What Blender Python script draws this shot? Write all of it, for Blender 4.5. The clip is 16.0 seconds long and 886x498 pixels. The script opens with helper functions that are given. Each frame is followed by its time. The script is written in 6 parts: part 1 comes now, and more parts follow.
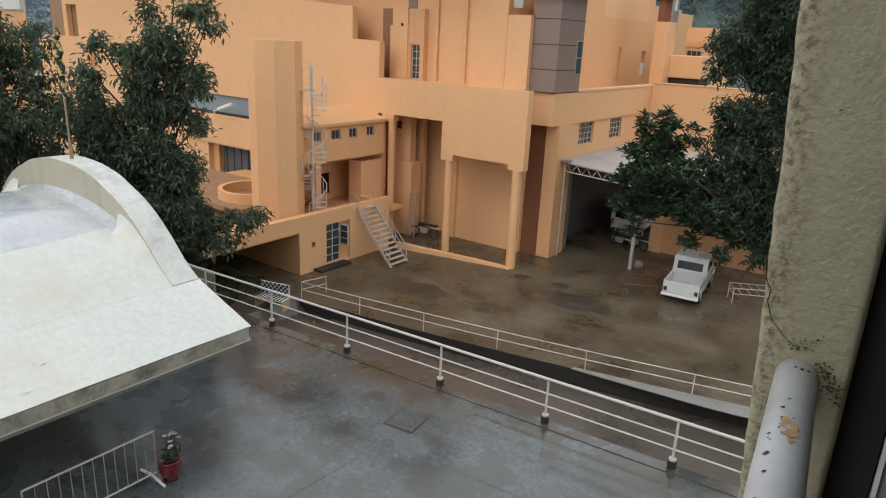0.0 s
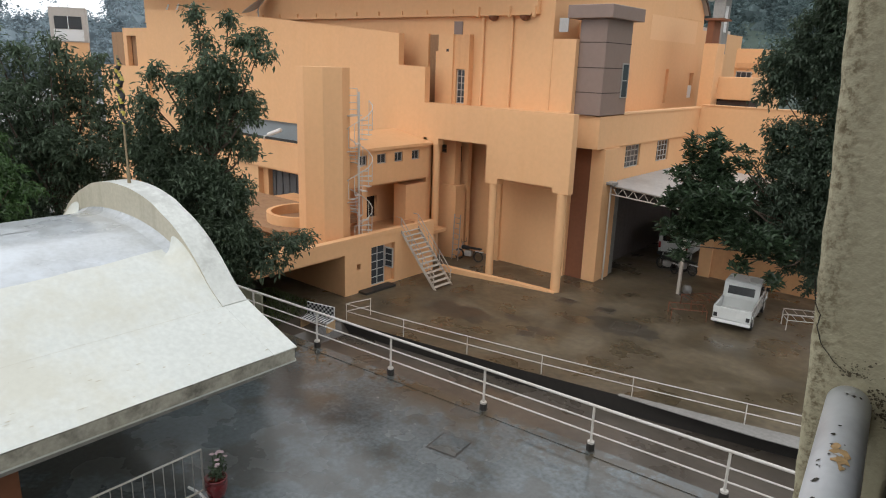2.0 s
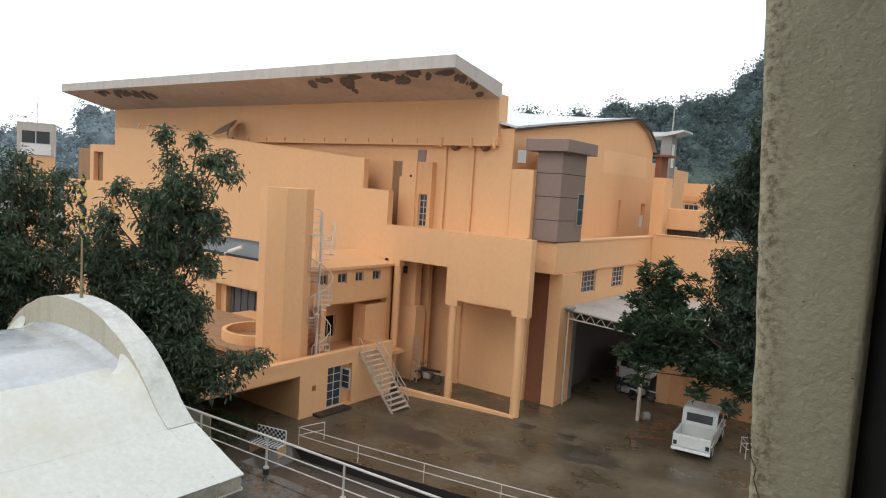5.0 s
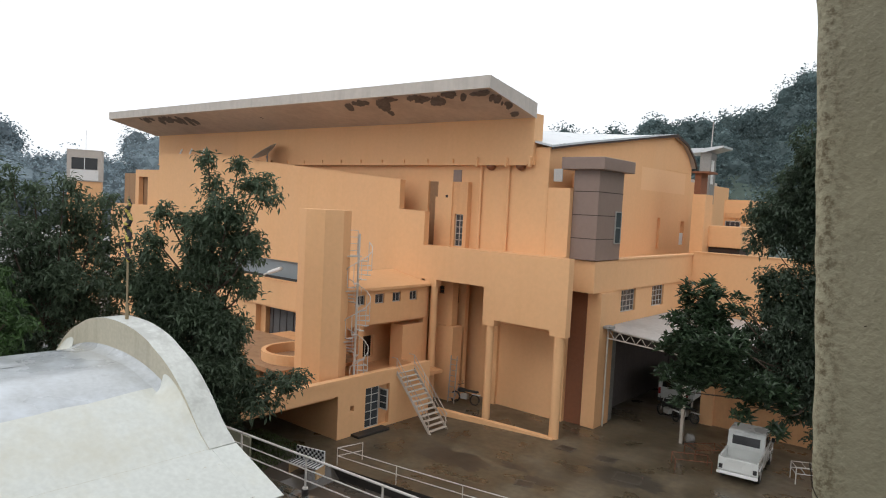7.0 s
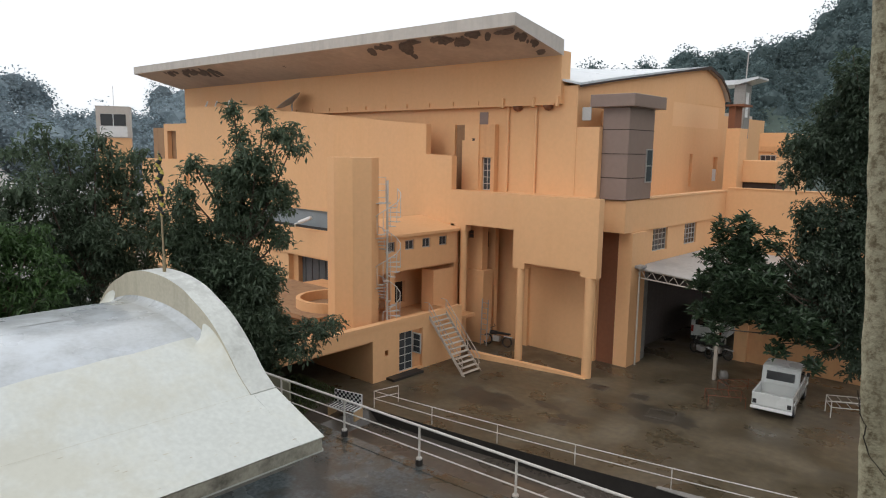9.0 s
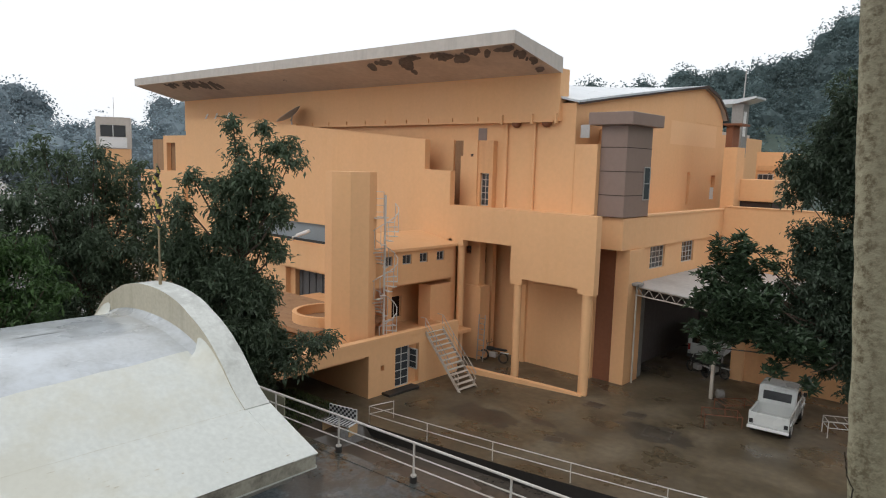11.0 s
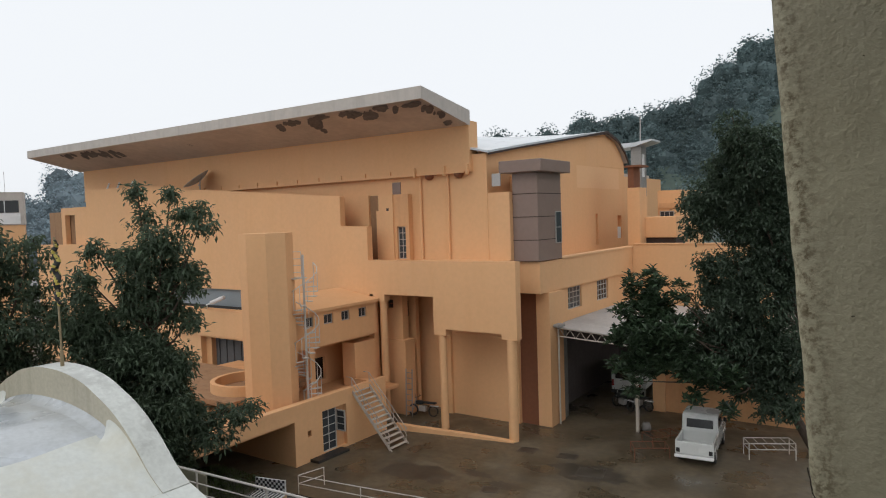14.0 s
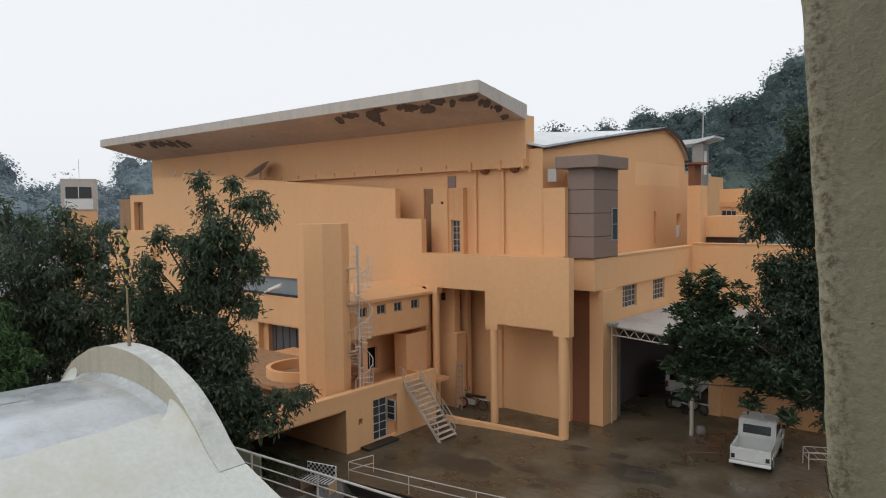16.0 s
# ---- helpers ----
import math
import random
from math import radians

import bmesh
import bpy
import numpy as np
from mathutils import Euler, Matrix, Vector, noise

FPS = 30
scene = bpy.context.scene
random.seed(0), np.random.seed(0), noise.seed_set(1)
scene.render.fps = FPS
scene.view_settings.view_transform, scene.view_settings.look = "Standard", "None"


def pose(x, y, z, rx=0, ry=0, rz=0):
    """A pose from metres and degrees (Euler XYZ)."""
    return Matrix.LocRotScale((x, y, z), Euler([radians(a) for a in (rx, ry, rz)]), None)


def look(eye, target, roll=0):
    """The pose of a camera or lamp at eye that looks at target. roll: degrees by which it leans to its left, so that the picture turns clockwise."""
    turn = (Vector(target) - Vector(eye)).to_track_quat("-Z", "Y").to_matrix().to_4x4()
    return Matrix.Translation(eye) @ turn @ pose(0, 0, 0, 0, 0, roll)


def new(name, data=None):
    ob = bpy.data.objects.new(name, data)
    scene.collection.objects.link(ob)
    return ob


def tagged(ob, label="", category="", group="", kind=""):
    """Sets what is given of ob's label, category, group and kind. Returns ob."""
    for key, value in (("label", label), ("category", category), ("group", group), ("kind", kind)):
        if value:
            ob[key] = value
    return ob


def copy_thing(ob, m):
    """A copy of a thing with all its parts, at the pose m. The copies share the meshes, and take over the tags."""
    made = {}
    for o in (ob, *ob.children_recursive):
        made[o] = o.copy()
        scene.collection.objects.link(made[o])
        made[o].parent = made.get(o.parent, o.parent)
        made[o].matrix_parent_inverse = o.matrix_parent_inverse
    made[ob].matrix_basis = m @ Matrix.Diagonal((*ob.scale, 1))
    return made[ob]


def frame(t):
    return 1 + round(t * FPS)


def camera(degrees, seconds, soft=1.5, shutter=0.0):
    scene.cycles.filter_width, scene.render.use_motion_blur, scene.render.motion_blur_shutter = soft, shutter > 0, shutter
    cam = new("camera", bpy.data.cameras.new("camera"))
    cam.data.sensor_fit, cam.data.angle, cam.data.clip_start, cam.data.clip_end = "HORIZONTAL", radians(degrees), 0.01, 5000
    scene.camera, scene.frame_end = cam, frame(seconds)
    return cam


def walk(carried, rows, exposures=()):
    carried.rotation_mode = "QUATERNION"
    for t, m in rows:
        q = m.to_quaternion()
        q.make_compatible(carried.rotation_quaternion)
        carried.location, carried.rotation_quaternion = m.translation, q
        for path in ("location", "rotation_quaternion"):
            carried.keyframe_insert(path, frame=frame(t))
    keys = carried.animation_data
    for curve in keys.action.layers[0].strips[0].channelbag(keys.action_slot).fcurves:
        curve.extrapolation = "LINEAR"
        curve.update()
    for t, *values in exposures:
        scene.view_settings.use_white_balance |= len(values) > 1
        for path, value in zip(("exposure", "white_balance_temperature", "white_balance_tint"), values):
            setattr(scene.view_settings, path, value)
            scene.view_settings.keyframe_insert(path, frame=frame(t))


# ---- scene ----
cam = camera(66.55, 16.0, soft=1.1)
PATH = [
    (0, (-0.012, 0.019, 10.744), (-1.1247, 1.5710, 10.1492), 2.70),
    (0.5, (-0.018, 0.016, 10.742), (-1.1650, 1.5311, 10.1186), 2.78),
    (1, (-0.010, 0.006, 10.744), (-1.2151, 1.4891, 10.1540), 2.67),
    (1.5, (-0.006, 0.007, 10.747), (-1.2358, 1.4864, 10.2025), 2.44),
    (2, (-0.001, 0.002, 10.749), (-1.2293, 1.4867, 10.2146), 1.89),
    (2.5, (0.002, 0.006, 10.760), (-1.2106, 1.5228, 10.2789), 1.12),
    (3, (0.001, 0.002, 10.765), (-1.1963, 1.5353, 10.3012), 0.84),
    (3.5, (0.002, -0.001, 10.769), (-1.2060, 1.5331, 10.3343), 1.39),
    (4, (0.010, -0.005, 10.774), (-1.2421, 1.5034, 10.3784), 2.34),
    (4.5, (0.030, -0.029, 10.797), (-1.1425, 1.5763, 10.5769), 3.38),
    (7, (0.016, -0.042, 10.808), (-1.2625, 1.4906, 10.6800), 2.88),
    (7.5, (0.039, -0.063, 10.837), (-1.1596, 1.5327, 10.7017), 2.53),
    (8, (0.025, -0.002, 10.839), (-0.7889, 1.8190, 10.6876), -0.52),
    (8.5, (0.005, 0.010, 10.774), (-1.0991, 1.6511, 10.4762), 3.06),
    (9, (0.002, -0.036, 10.794), (-1.3257, 1.4311, 10.5015), 0.89),
    (9.5, (0.005, -0.013, 10.850), (-1.3292, 1.4413, 10.5274), 0.68),
    (12, (0.001, -0.013, 10.840), (-1.2974, 1.4950, 10.6449), 2.07),
    (12.5, (-0.016, 0.005, 10.849), (-1.2141, 1.5981, 10.6854), 0.71),
    (13, (-0.043, 0.011, 10.854), (-1.1121, 1.6995, 10.7661), 1.30),
    (13.5, (-0.043, 0.010, 10.793), (-1.1374, 1.6819, 10.7114), 1.19),
    (14, (-0.049, 0.027, 10.815), (-1.1987, 1.6602, 10.7215), -1.88),
    (14.5, (0.002, -0.003, 10.834), (-1.1063, 1.6622, 10.8202), -0.77),
    (15, (0.036, -0.020, 10.832), (-1.0183, 1.6797, 10.8097), -1.83),
    (15.5, (0.030, -0.011, 10.835), (-1.1162, 1.6263, 10.7637), -1.14),
    (16, (0.009, -0.025, 10.826), (-1.2670, 1.5107, 10.7174), -0.66),
]
EXPO = [(0.0, -0.1), (4.0, -0.04), (4.5, -0.05), (7.0, -0.22), (9.5, -0.32), (12.5, -0.34), (13.5, -0.37), (14.0, -0.52), (14.5, -0.55), (15.0, -0.57), (16.0, -0.55)]
walk(cam, [(t, look(e, g, r)) for t, e, g, r in PATH], EXPO)

# ---- world and light: rain clouds, soft light from all over the sky ----
world = bpy.data.worlds.new("rain_sky")
scene.world = world
world.use_nodes = True
wn, wl = world.node_tree.nodes, world.node_tree.links
wn.clear()
sky = wn.new("ShaderNodeTexSky")
sky.sky_type = "NISHITA"
sky.sun_disc = False
sky.sun_elevation, sky.sun_rotation = radians(55), radians(200)
sky.dust_density, sky.air_density = 4.0, 1.0
grey = wn.new("ShaderNodeHueSaturation")
grey.inputs["Saturation"].default_value = 0.25
cloud = wn.new("ShaderNodeMix")
cloud.data_type = "RGBA"
cloud.inputs["Factor"].default_value = 0.8
cloud.inputs[7].default_value = (11.5, 11.9, 12.4, 1)
bg = wn.new("ShaderNodeBackground")
bg.inputs["Strength"].default_value = 0.13
wout = wn.new("ShaderNodeOutputWorld")
wl.new(sky.outputs[0], grey.inputs["Color"])
wl.new(grey.outputs[0], cloud.inputs[6])
wl.new(cloud.outputs[2], bg.inputs["Color"])
wl.new(bg.outputs[0], wout.inputs["Surface"])
sun_data = bpy.data.lights.new("sun", "SUN")
sun_data.energy, sun_data.angle, sun_data.color = 0.5, radians(25), (1.0, 0.96, 0.9)
sun = new("sun", sun_data)
sun.matrix_world = look((-20, -30, 50), (-20, 20, 0))


# ---- materials ----
def mat(name, color, rough=0.7, vary=0.12, scale=0.6, fine=14.0, bump=0.15, stain=None, stain_amount=0.0, stain_scale=0.35,
        metal=0.0, wet=0.0, edge=(0.48, 0.68), streak=False, spec=0.5, island=0.0, puddle=0.0, dist=0.02, mould=None, lumps=None):
    """Base colour with broad and fine variation, an optional stain colour, puddles and relief."""
    m = bpy.data.materials.new(name)
    m.use_nodes = True
    n, l = m.node_tree.nodes, m.node_tree.links
    b = n["Principled BSDF"]
    b.inputs["Metallic"].default_value = metal
    b.inputs["Specular IOR Level"].default_value = spec
    co = n.new("ShaderNodeTexCoord")
    src = co.outputs["Object"]
    big = n.new("ShaderNodeTexNoise")
    big.inputs["Scale"].default_value, big.inputs["Detail"].default_value = scale, 5
    l.new(src, big.inputs["Vector"])
    small = n.new("ShaderNodeTexNoise")
    small.inputs["Scale"].default_value, small.inputs["Detail"].default_value = fine, 6
    l.new(src, small.inputs["Vector"])
    both = n.new("ShaderNodeMath")
    both.operation = "ADD"
    l.new(big.outputs["Fac"], both.inputs[0])
    l.new(small.outputs["Fac"], both.inputs[1])
    ramp = n.new("ShaderNodeMapRange")
    ramp.inputs["From Min"].default_value, ramp.inputs["From Max"].default_value = 0.7, 1.3
    ramp.inputs["To Min"].default_value, ramp.inputs["To Max"].default_value = 1 - vary, 1 + vary
    l.new(both.outputs[0], ramp.inputs["Value"])
    last = ramp.outputs[0]
    if island:
        geo = n.new("ShaderNodeNewGeometry")
        isl = n.new("ShaderNodeMapRange")
        isl.inputs["To Min"].default_value, isl.inputs["To Max"].default_value = 1 - island, 1 + island
        l.new(geo.outputs["Random Per Island"], isl.inputs["Value"])
        mul = n.new("ShaderNodeMath")
        mul.operation = "MULTIPLY"
        l.new(last, mul.inputs[0])
        l.new(isl.outputs[0], mul.inputs[1])
        last = mul.outputs[0]
    mix = n.new("ShaderNodeMix")
    mix.data_type, mix.blend_type = "RGBA", "MULTIPLY"
    mix.inputs["Factor"].default_value = 1.0
    mix.inputs[6].default_value = (*color, 1)
    l.new(last, mix.inputs[7])
    out = mix.outputs[2]
    rval = None
    if stain:
        sn = n.new("ShaderNodeTexNoise")
        sn.inputs["Scale"].default_value, sn.inputs["Detail"].default_value = stain_scale, 8
        sn.inputs["Roughness"].default_value = 0.65
        if streak:
            mp = n.new("ShaderNodeMapping")
            mp.inputs["Scale"].default_value = (3.0, 3.0, 0.22)
            l.new(src, mp.inputs["Vector"])
            l.new(mp.outputs[0], sn.inputs["Vector"])
        else:
            l.new(src, sn.inputs["Vector"])
        cut = n.new("ShaderNodeMapRange")
        cut.inputs["From Min"].default_value, cut.inputs["From Max"].default_value = edge
        cut.inputs["To Max"].default_value = stain_amount
        l.new(sn.outputs["Fac"], cut.inputs["Value"])
        sm = n.new("ShaderNodeMix")
        sm.data_type = "RGBA"
        l.new(cut.outputs[0], sm.inputs["Factor"])
        l.new(out, sm.inputs[6])
        sm.inputs[7].default_value = (*stain, 1)
        out = sm.outputs[2]
    if mould:                                 # a mouldy strip along a plane: its normal, shift, half width, colour, grain
        way, shift, half, mc_, msc, medge = mould
        dot = n.new("ShaderNodeVectorMath")
        dot.operation = "DOT_PRODUCT"
        dot.inputs[1].default_value = way
        l.new(src, dot.inputs[0])
        off = n.new("ShaderNodeMath")
        off.operation = "ADD"
        off.inputs[1].default_value = shift
        l.new(dot.outputs["Value"], off.inputs[0])
        far_ = n.new("ShaderNodeMath")
        far_.operation = "ABSOLUTE"
        l.new(off.outputs[0], far_.inputs[0])
        near_ = n.new("ShaderNodeMapRange")
        near_.inputs["From Min"].default_value, near_.inputs["From Max"].default_value = half, 0.0
        l.new(far_.outputs[0], near_.inputs["Value"])
        mn = n.new("ShaderNodeTexNoise")
        mn.inputs["Scale"].default_value, mn.inputs["Detail"].default_value, mn.inputs["Roughness"].default_value = msc, 10, 0.7
        l.new(src, mn.inputs["Vector"])
        mk_ = n.new("ShaderNodeMapRange")
        mk_.inputs["From Min"].default_value, mk_.inputs["From Max"].default_value = medge
        l.new(mn.outputs["Fac"], mk_.inputs["Value"])
        mm_ = n.new("ShaderNodeMath")
        mm_.operation = "MULTIPLY"
        l.new(near_.outputs[0], mm_.inputs[0])
        l.new(mk_.outputs[0], mm_.inputs[1])
        mx_ = n.new("ShaderNodeMix")
        mx_.data_type = "RGBA"
        l.new(mm_.outputs[0], mx_.inputs["Factor"])
        l.new(out, mx_.inputs[6])
        mx_.inputs[7].default_value = (*mc_, 1)
        out = mx_.outputs[2]
    l.new(out, b.inputs["Base Color"])
    rr = n.new("ShaderNodeMapRange")
    rr.inputs["From Min"].default_value, rr.inputs["From Max"].default_value = 0.35, 0.65
    rr.inputs["To Min"].default_value, rr.inputs["To Max"].default_value = max(0.03, rough - 0.1 - puddle), min(1, rough + 0.1)
    l.new(big.outputs["Fac"], rr.inputs["Value"])
    l.new(rr.outputs[0], b.inputs["Roughness"])
    if wet:
        b.inputs["Coat Weight"].default_value, b.inputs["Coat Roughness"].default_value = wet, 0.12
    if bump:
        bp = n.new("ShaderNodeBump")
        bp.inputs["Strength"].default_value, bp.inputs["Distance"].default_value = bump, dist
        l.new(small.outputs["Fac"], bp.inputs["Height"])
        l.new(bp.outputs[0], b.inputs["Normal"])
        if lumps:                             # coarser trowel lumps under the grain: scale, depth
            ln = n.new("ShaderNodeTexNoise")
            ln.inputs["Scale"].default_value, ln.inputs["Detail"].default_value, ln.inputs["Roughness"].default_value = lumps[0], 4, 0.6
            ln.inputs["Distortion"].default_value = 0.3
            l.new(src, ln.inputs["Vector"])
            lb = n.new("ShaderNodeBump")
            lb.inputs["Strength"].default_value, lb.inputs["Distance"].default_value = 0.8, lumps[1]
            l.new(ln.outputs["Fac"], lb.inputs["Height"])
            l.new(lb.outputs[0], bp.inputs["Normal"])
    return m


ORANGE = mat("orange_paint", (0.75, 0.43, 0.215), 0.75, 0.04, 0.25, 5.0, 0.06, stain=(0.66, 0.34, 0.14), stain_amount=0.15, stain_scale=0.5, streak=True)
# darker ORANGE for soffits, reveals and recesses: their shade put into colour
ORANGE_IN = mat("orange_paint_shaded", (0.68, 0.37, 0.175), 0.7, 0.06, 0.3, 6.0, 0.06, stain=(0.50, 0.23, 0.09), stain_amount=0.4, stain_scale=0.5, streak=True)
BROWN = mat("brown_paint", (0.20, 0.075, 0.035), 0.7, 0.1, 0.4, 6.0, 0.08)
GREYPANEL = mat("grey_brown_panel", (0.235, 0.165, 0.135), 0.45, 0.06, 0.5, 4.0, 0.03)
EAVE = mat("eave_fascia", (0.50, 0.455, 0.41), 0.7, 0.07, 0.3, 4.0, 0.05, stain=(0.36, 0.33, 0.30), stain_amount=0.5, stain_scale=0.6, streak=True)
SOFFIT = mat("soffit_paint", (0.62, 0.545, 0.49), 0.8, 0.10, 0.3, 3.0, 0.05, stain=(0.40, 0.34, 0.31), stain_amount=0.55, stain_scale=0.28)
SOFFITROT = mat("mouldy_soffit", (0.155, 0.145, 0.15), 0.9, 0.4, 1.0, 6.0, 0.3)
METALROOF = mat("pale_metal_roof", (0.55, 0.58, 0.60), 0.35, 0.06, 0.4, 6.0, 0.03, wet=0.5)
YARD = mat("wet_yard_concrete", (0.102, 0.079, 0.049), 0.58, 0.4, 0.45, 3.5, 0.25, stain=(0.058, 0.045, 0.028), stain_amount=0.7, stain_scale=0.33, edge=(0.46, 0.64), wet=0.10, puddle=0.3)
# joints, verge board, and recess backs with their shade put into colour
DARKBROWN = mat("dark_brown_shade", (0.05, 0.032, 0.025), 0.8, 0.2, 0.4, 5.0, 0.08)
DRIVE = mat("wet_driveway", (0.085, 0.07, 0.056), 0.4, 0.25, 0.3, 4.0, 0.1, stain=(0.035, 0.03, 0.025), stain_amount=0.6, stain_scale=0.25, wet=0.35, puddle=0.1)
TERRACE = mat("wet_terrace_concrete", (0.096, 0.112, 0.118), 0.27, 0.42, 0.55, 9.0, 0.12, stain=(0.06, 0.058, 0.05), stain_amount=0.7, stain_scale=0.45, edge=(0.49, 0.55), wet=0.42, puddle=0.2, mould=((-0.068, 1.0, 0), -13.3, 1.6, (0.062, 0.05, 0.033), 1.1, (0.45, 0.53)))
KERB = mat("pale_concrete", (0.25, 0.24, 0.225), 0.6, 0.2, 0.6, 8.0, 0.2, stain=(0.12, 0.10, 0.08), stain_amount=0.6, wet=0.2)
# wet dark bases, and the driveway wall with its shadow put into colour
DARKCONC = mat("black_wet_shaded_concrete", (0.022, 0.019, 0.017), 0.6, 0.25, 0.6, 6.0, 0.2, wet=0.2)
VAULT = mat("white_vault_paint", (0.59, 0.61, 0.575), 0.55, 0.10, 0.5, 9.0, 0.14, stain=(0.50, 0.48, 0.39), stain_amount=0.6, stain_scale=0.5, edge=(0.45, 0.62), wet=0.3)
# grey coating; its pale blue stain paints in the wet crown's sky sheen
VAULTTOP = mat("grey_vault_coating", (0.40, 0.42, 0.43), 0.32, 0.16, 0.7, 9.0, 0.06, stain=(0.56, 0.60, 0.64), stain_amount=0.8, stain_scale=0.5, edge=(0.45, 0.6), wet=0.45)
MOULD = mat("mouldy_concrete", (0.36, 0.34, 0.28), 0.8, 0.2, 1.2, 12.0, 0.2, stain=(0.09, 0.085, 0.07), stain_amount=0.9, stain_scale=1.6)
WHITE = mat("white_metal_paint", (0.72, 0.72, 0.71), 0.35, 0.05, 1.0, 20.0, 0.02)
RAIL = mat("white_rail_paint", (0.56, 0.535, 0.50), 0.4, 0.06, 2.0, 25.0, 0.03, stain=(0.35, 0.25, 0.17), stain_amount=0.35, stain_scale=3.0)
GREYSTEEL = mat("galvanised_steel", (0.42, 0.40, 0.38), 0.45, 0.1, 2.0, 20.0, 0.03, metal=0.4)
RUST = mat("rusty_steel", (0.17, 0.06, 0.03), 0.8, 0.3, 4.0, 20.0, 0.1)
CARPAINT = mat("white_car_paint", (0.58, 0.59, 0.57), 0.25, 0.03, 0.8, 12.0, 0.0, wet=0.8)
BLACK = mat("black_rubber", (0.015, 0.015, 0.015), 0.6, 0.2, 4.0, 30.0, 0.05)
DARKGLASS = mat("dark_glass", (0.012, 0.013, 0.014), 0.08, 0.02, 1.0, 8.0, 0.0)
PANE = mat("window_pane", (0.05, 0.055, 0.06), 0.1, 0.05, 0.5, 4.0, 0.0)
REDLENS = mat("red_lens", (0.25, 0.015, 0.012), 0.3, 0.05)
POTRED = mat("red_pot_glaze", (0.13, 0.010, 0.012), 0.3, 0.08, 3.0, 20.0, 0.03, wet=0.6)
# darker copy of LEAF, with deep shade put into its colour
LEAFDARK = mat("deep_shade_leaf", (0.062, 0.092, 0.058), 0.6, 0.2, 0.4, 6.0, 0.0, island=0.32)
# colour lifted for the rain haze round the left-hand trees
LEAF = mat("dark_leaf", (0.092, 0.130, 0.080), 0.6, 0.2, 0.4, 6.0, 0.0, island=0.32)
LEAF2 = mat("mid_leaf", (0.060, 0.115, 0.035), 0.5, 0.2, 0.4, 6.0, 0.0, island=0.45)
# hill leaves: distance haze put into the colour, paler and bluer
LEAFFAR = mat("hazed_far_leaf", (0.135, 0.188, 0.190), 0.9, 0.25, 0.03, 0.3, 0.0, island=0.3)
LEAFMID = mat("glossy_mid_leaf", (0.052, 0.085, 0.045), 0.42, 0.2, 0.4, 6.0, 0.0, island=0.5)
# farthest woods, paler still: rain haze is put into their colour
LEAFHAZE = mat("hazed_wood_leaf", (0.25, 0.31, 0.34), 0.9, 0.2, 0.03, 0.3, 0.0, island=0.4)


def let_through(m, share):
    """Leaves let some light through."""
    n, l = m.node_tree.nodes, m.node_tree.links
    p, o = n["Principled BSDF"], n["Material Output"]
    tr, mx = n.new("ShaderNodeBsdfTranslucent"), n.new("ShaderNodeMixShader")
    mx.inputs[0].default_value = share
    l.new(p.inputs["Base Color"].links[0].from_socket, tr.inputs["Color"])
    l.new(p.outputs[0], mx.inputs[1])
    l.new(tr.outputs[0], mx.inputs[2])
    l.new(mx.outputs[0], o.inputs["Surface"])


for m_ in (LEAF, LEAFDARK, LEAF2, LEAFMID, LEAFFAR, LEAFHAZE):
    let_through(m_, 0.4)
BARK = mat("bark", (0.085, 0.062, 0.045), 0.9, 0.25, 3.0, 20.0, 0.4)
PETAL = mat("pale_pink_petal", (0.55, 0.42, 0.45), 0.6, 0.1)
HILLGREEN = mat("hill_green", (0.06, 0.085, 0.07), 0.9, 0.3, 0.05, 0.4, 0.0)
GRASS = mat("lawn_grass", (0.06, 0.085, 0.025), 0.8, 0.3, 1.5, 20.0, 0.3, island=0.4)
PLASTER = mat("cream_plaster", (0.40, 0.37, 0.265), 0.75, 0.08, 9.0, 70.0, 0.35, stain=(0.24, 0.20, 0.12), stain_amount=0.35, stain_scale=7.0)
JAMB = mat("cream_jamb_plaster", (0.37, 0.335, 0.225), 0.7, 0.09, 7.0, 150.0, 0.55, stain=(0.26, 0.23, 0.145), stain_amount=0.45, stain_scale=11.0, dist=0.004, mould=((1.0, 0, 0.0667), -0.7137 + 0.157, 0.034, (0.13, 0.10, 0.052), 85, (0.46, 0.60)), lumps=(34.0, 0.0032))
PIPE = mat("pale_pipe_paint", (0.62, 0.64, 0.66), 0.4, 0.06, 6.0, 60.0, 0.05, stain=(0.42, 0.44, 0.46), stain_amount=0.4, stain_scale=14.0)
RUSTPATCH = mat("peeled_rust", (0.42, 0.27, 0.12), 0.8, 0.3, 30.0, 90.0, 0.2)
MOULDSPOT = mat("brown_mould", (0.10, 0.082, 0.05), 0.9, 0.4, 60.0, 200.0, 0.3)
GRIME = mat("black_grime", (0.03, 0.025, 0.018), 0.9, 0.3, 30.0, 90.0, 0.2)
# near black: the unlit room's darkness is put into the wall colour
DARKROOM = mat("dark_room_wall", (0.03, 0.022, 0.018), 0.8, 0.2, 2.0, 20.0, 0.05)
ALU = mat("aluminium_frame", (0.36, 0.37, 0.39), 0.35, 0.06, 3.0, 40.0, 0.03, metal=0.5)
WOOD = mat("brown_wood", (0.26, 0.17, 0.08), 0.5, 0.2, 6.0, 40.0, 0.1)
YELLOW = mat("yellow_band_paint", (0.42, 0.34, 0.06), 0.5, 0.08)
CHECKDARK = mat("black_check_paint", (0.02, 0.02, 0.025), 0.5, 0.1)
TAN = mat("tan_wood", (0.45, 0.30, 0.16), 0.6, 0.1)
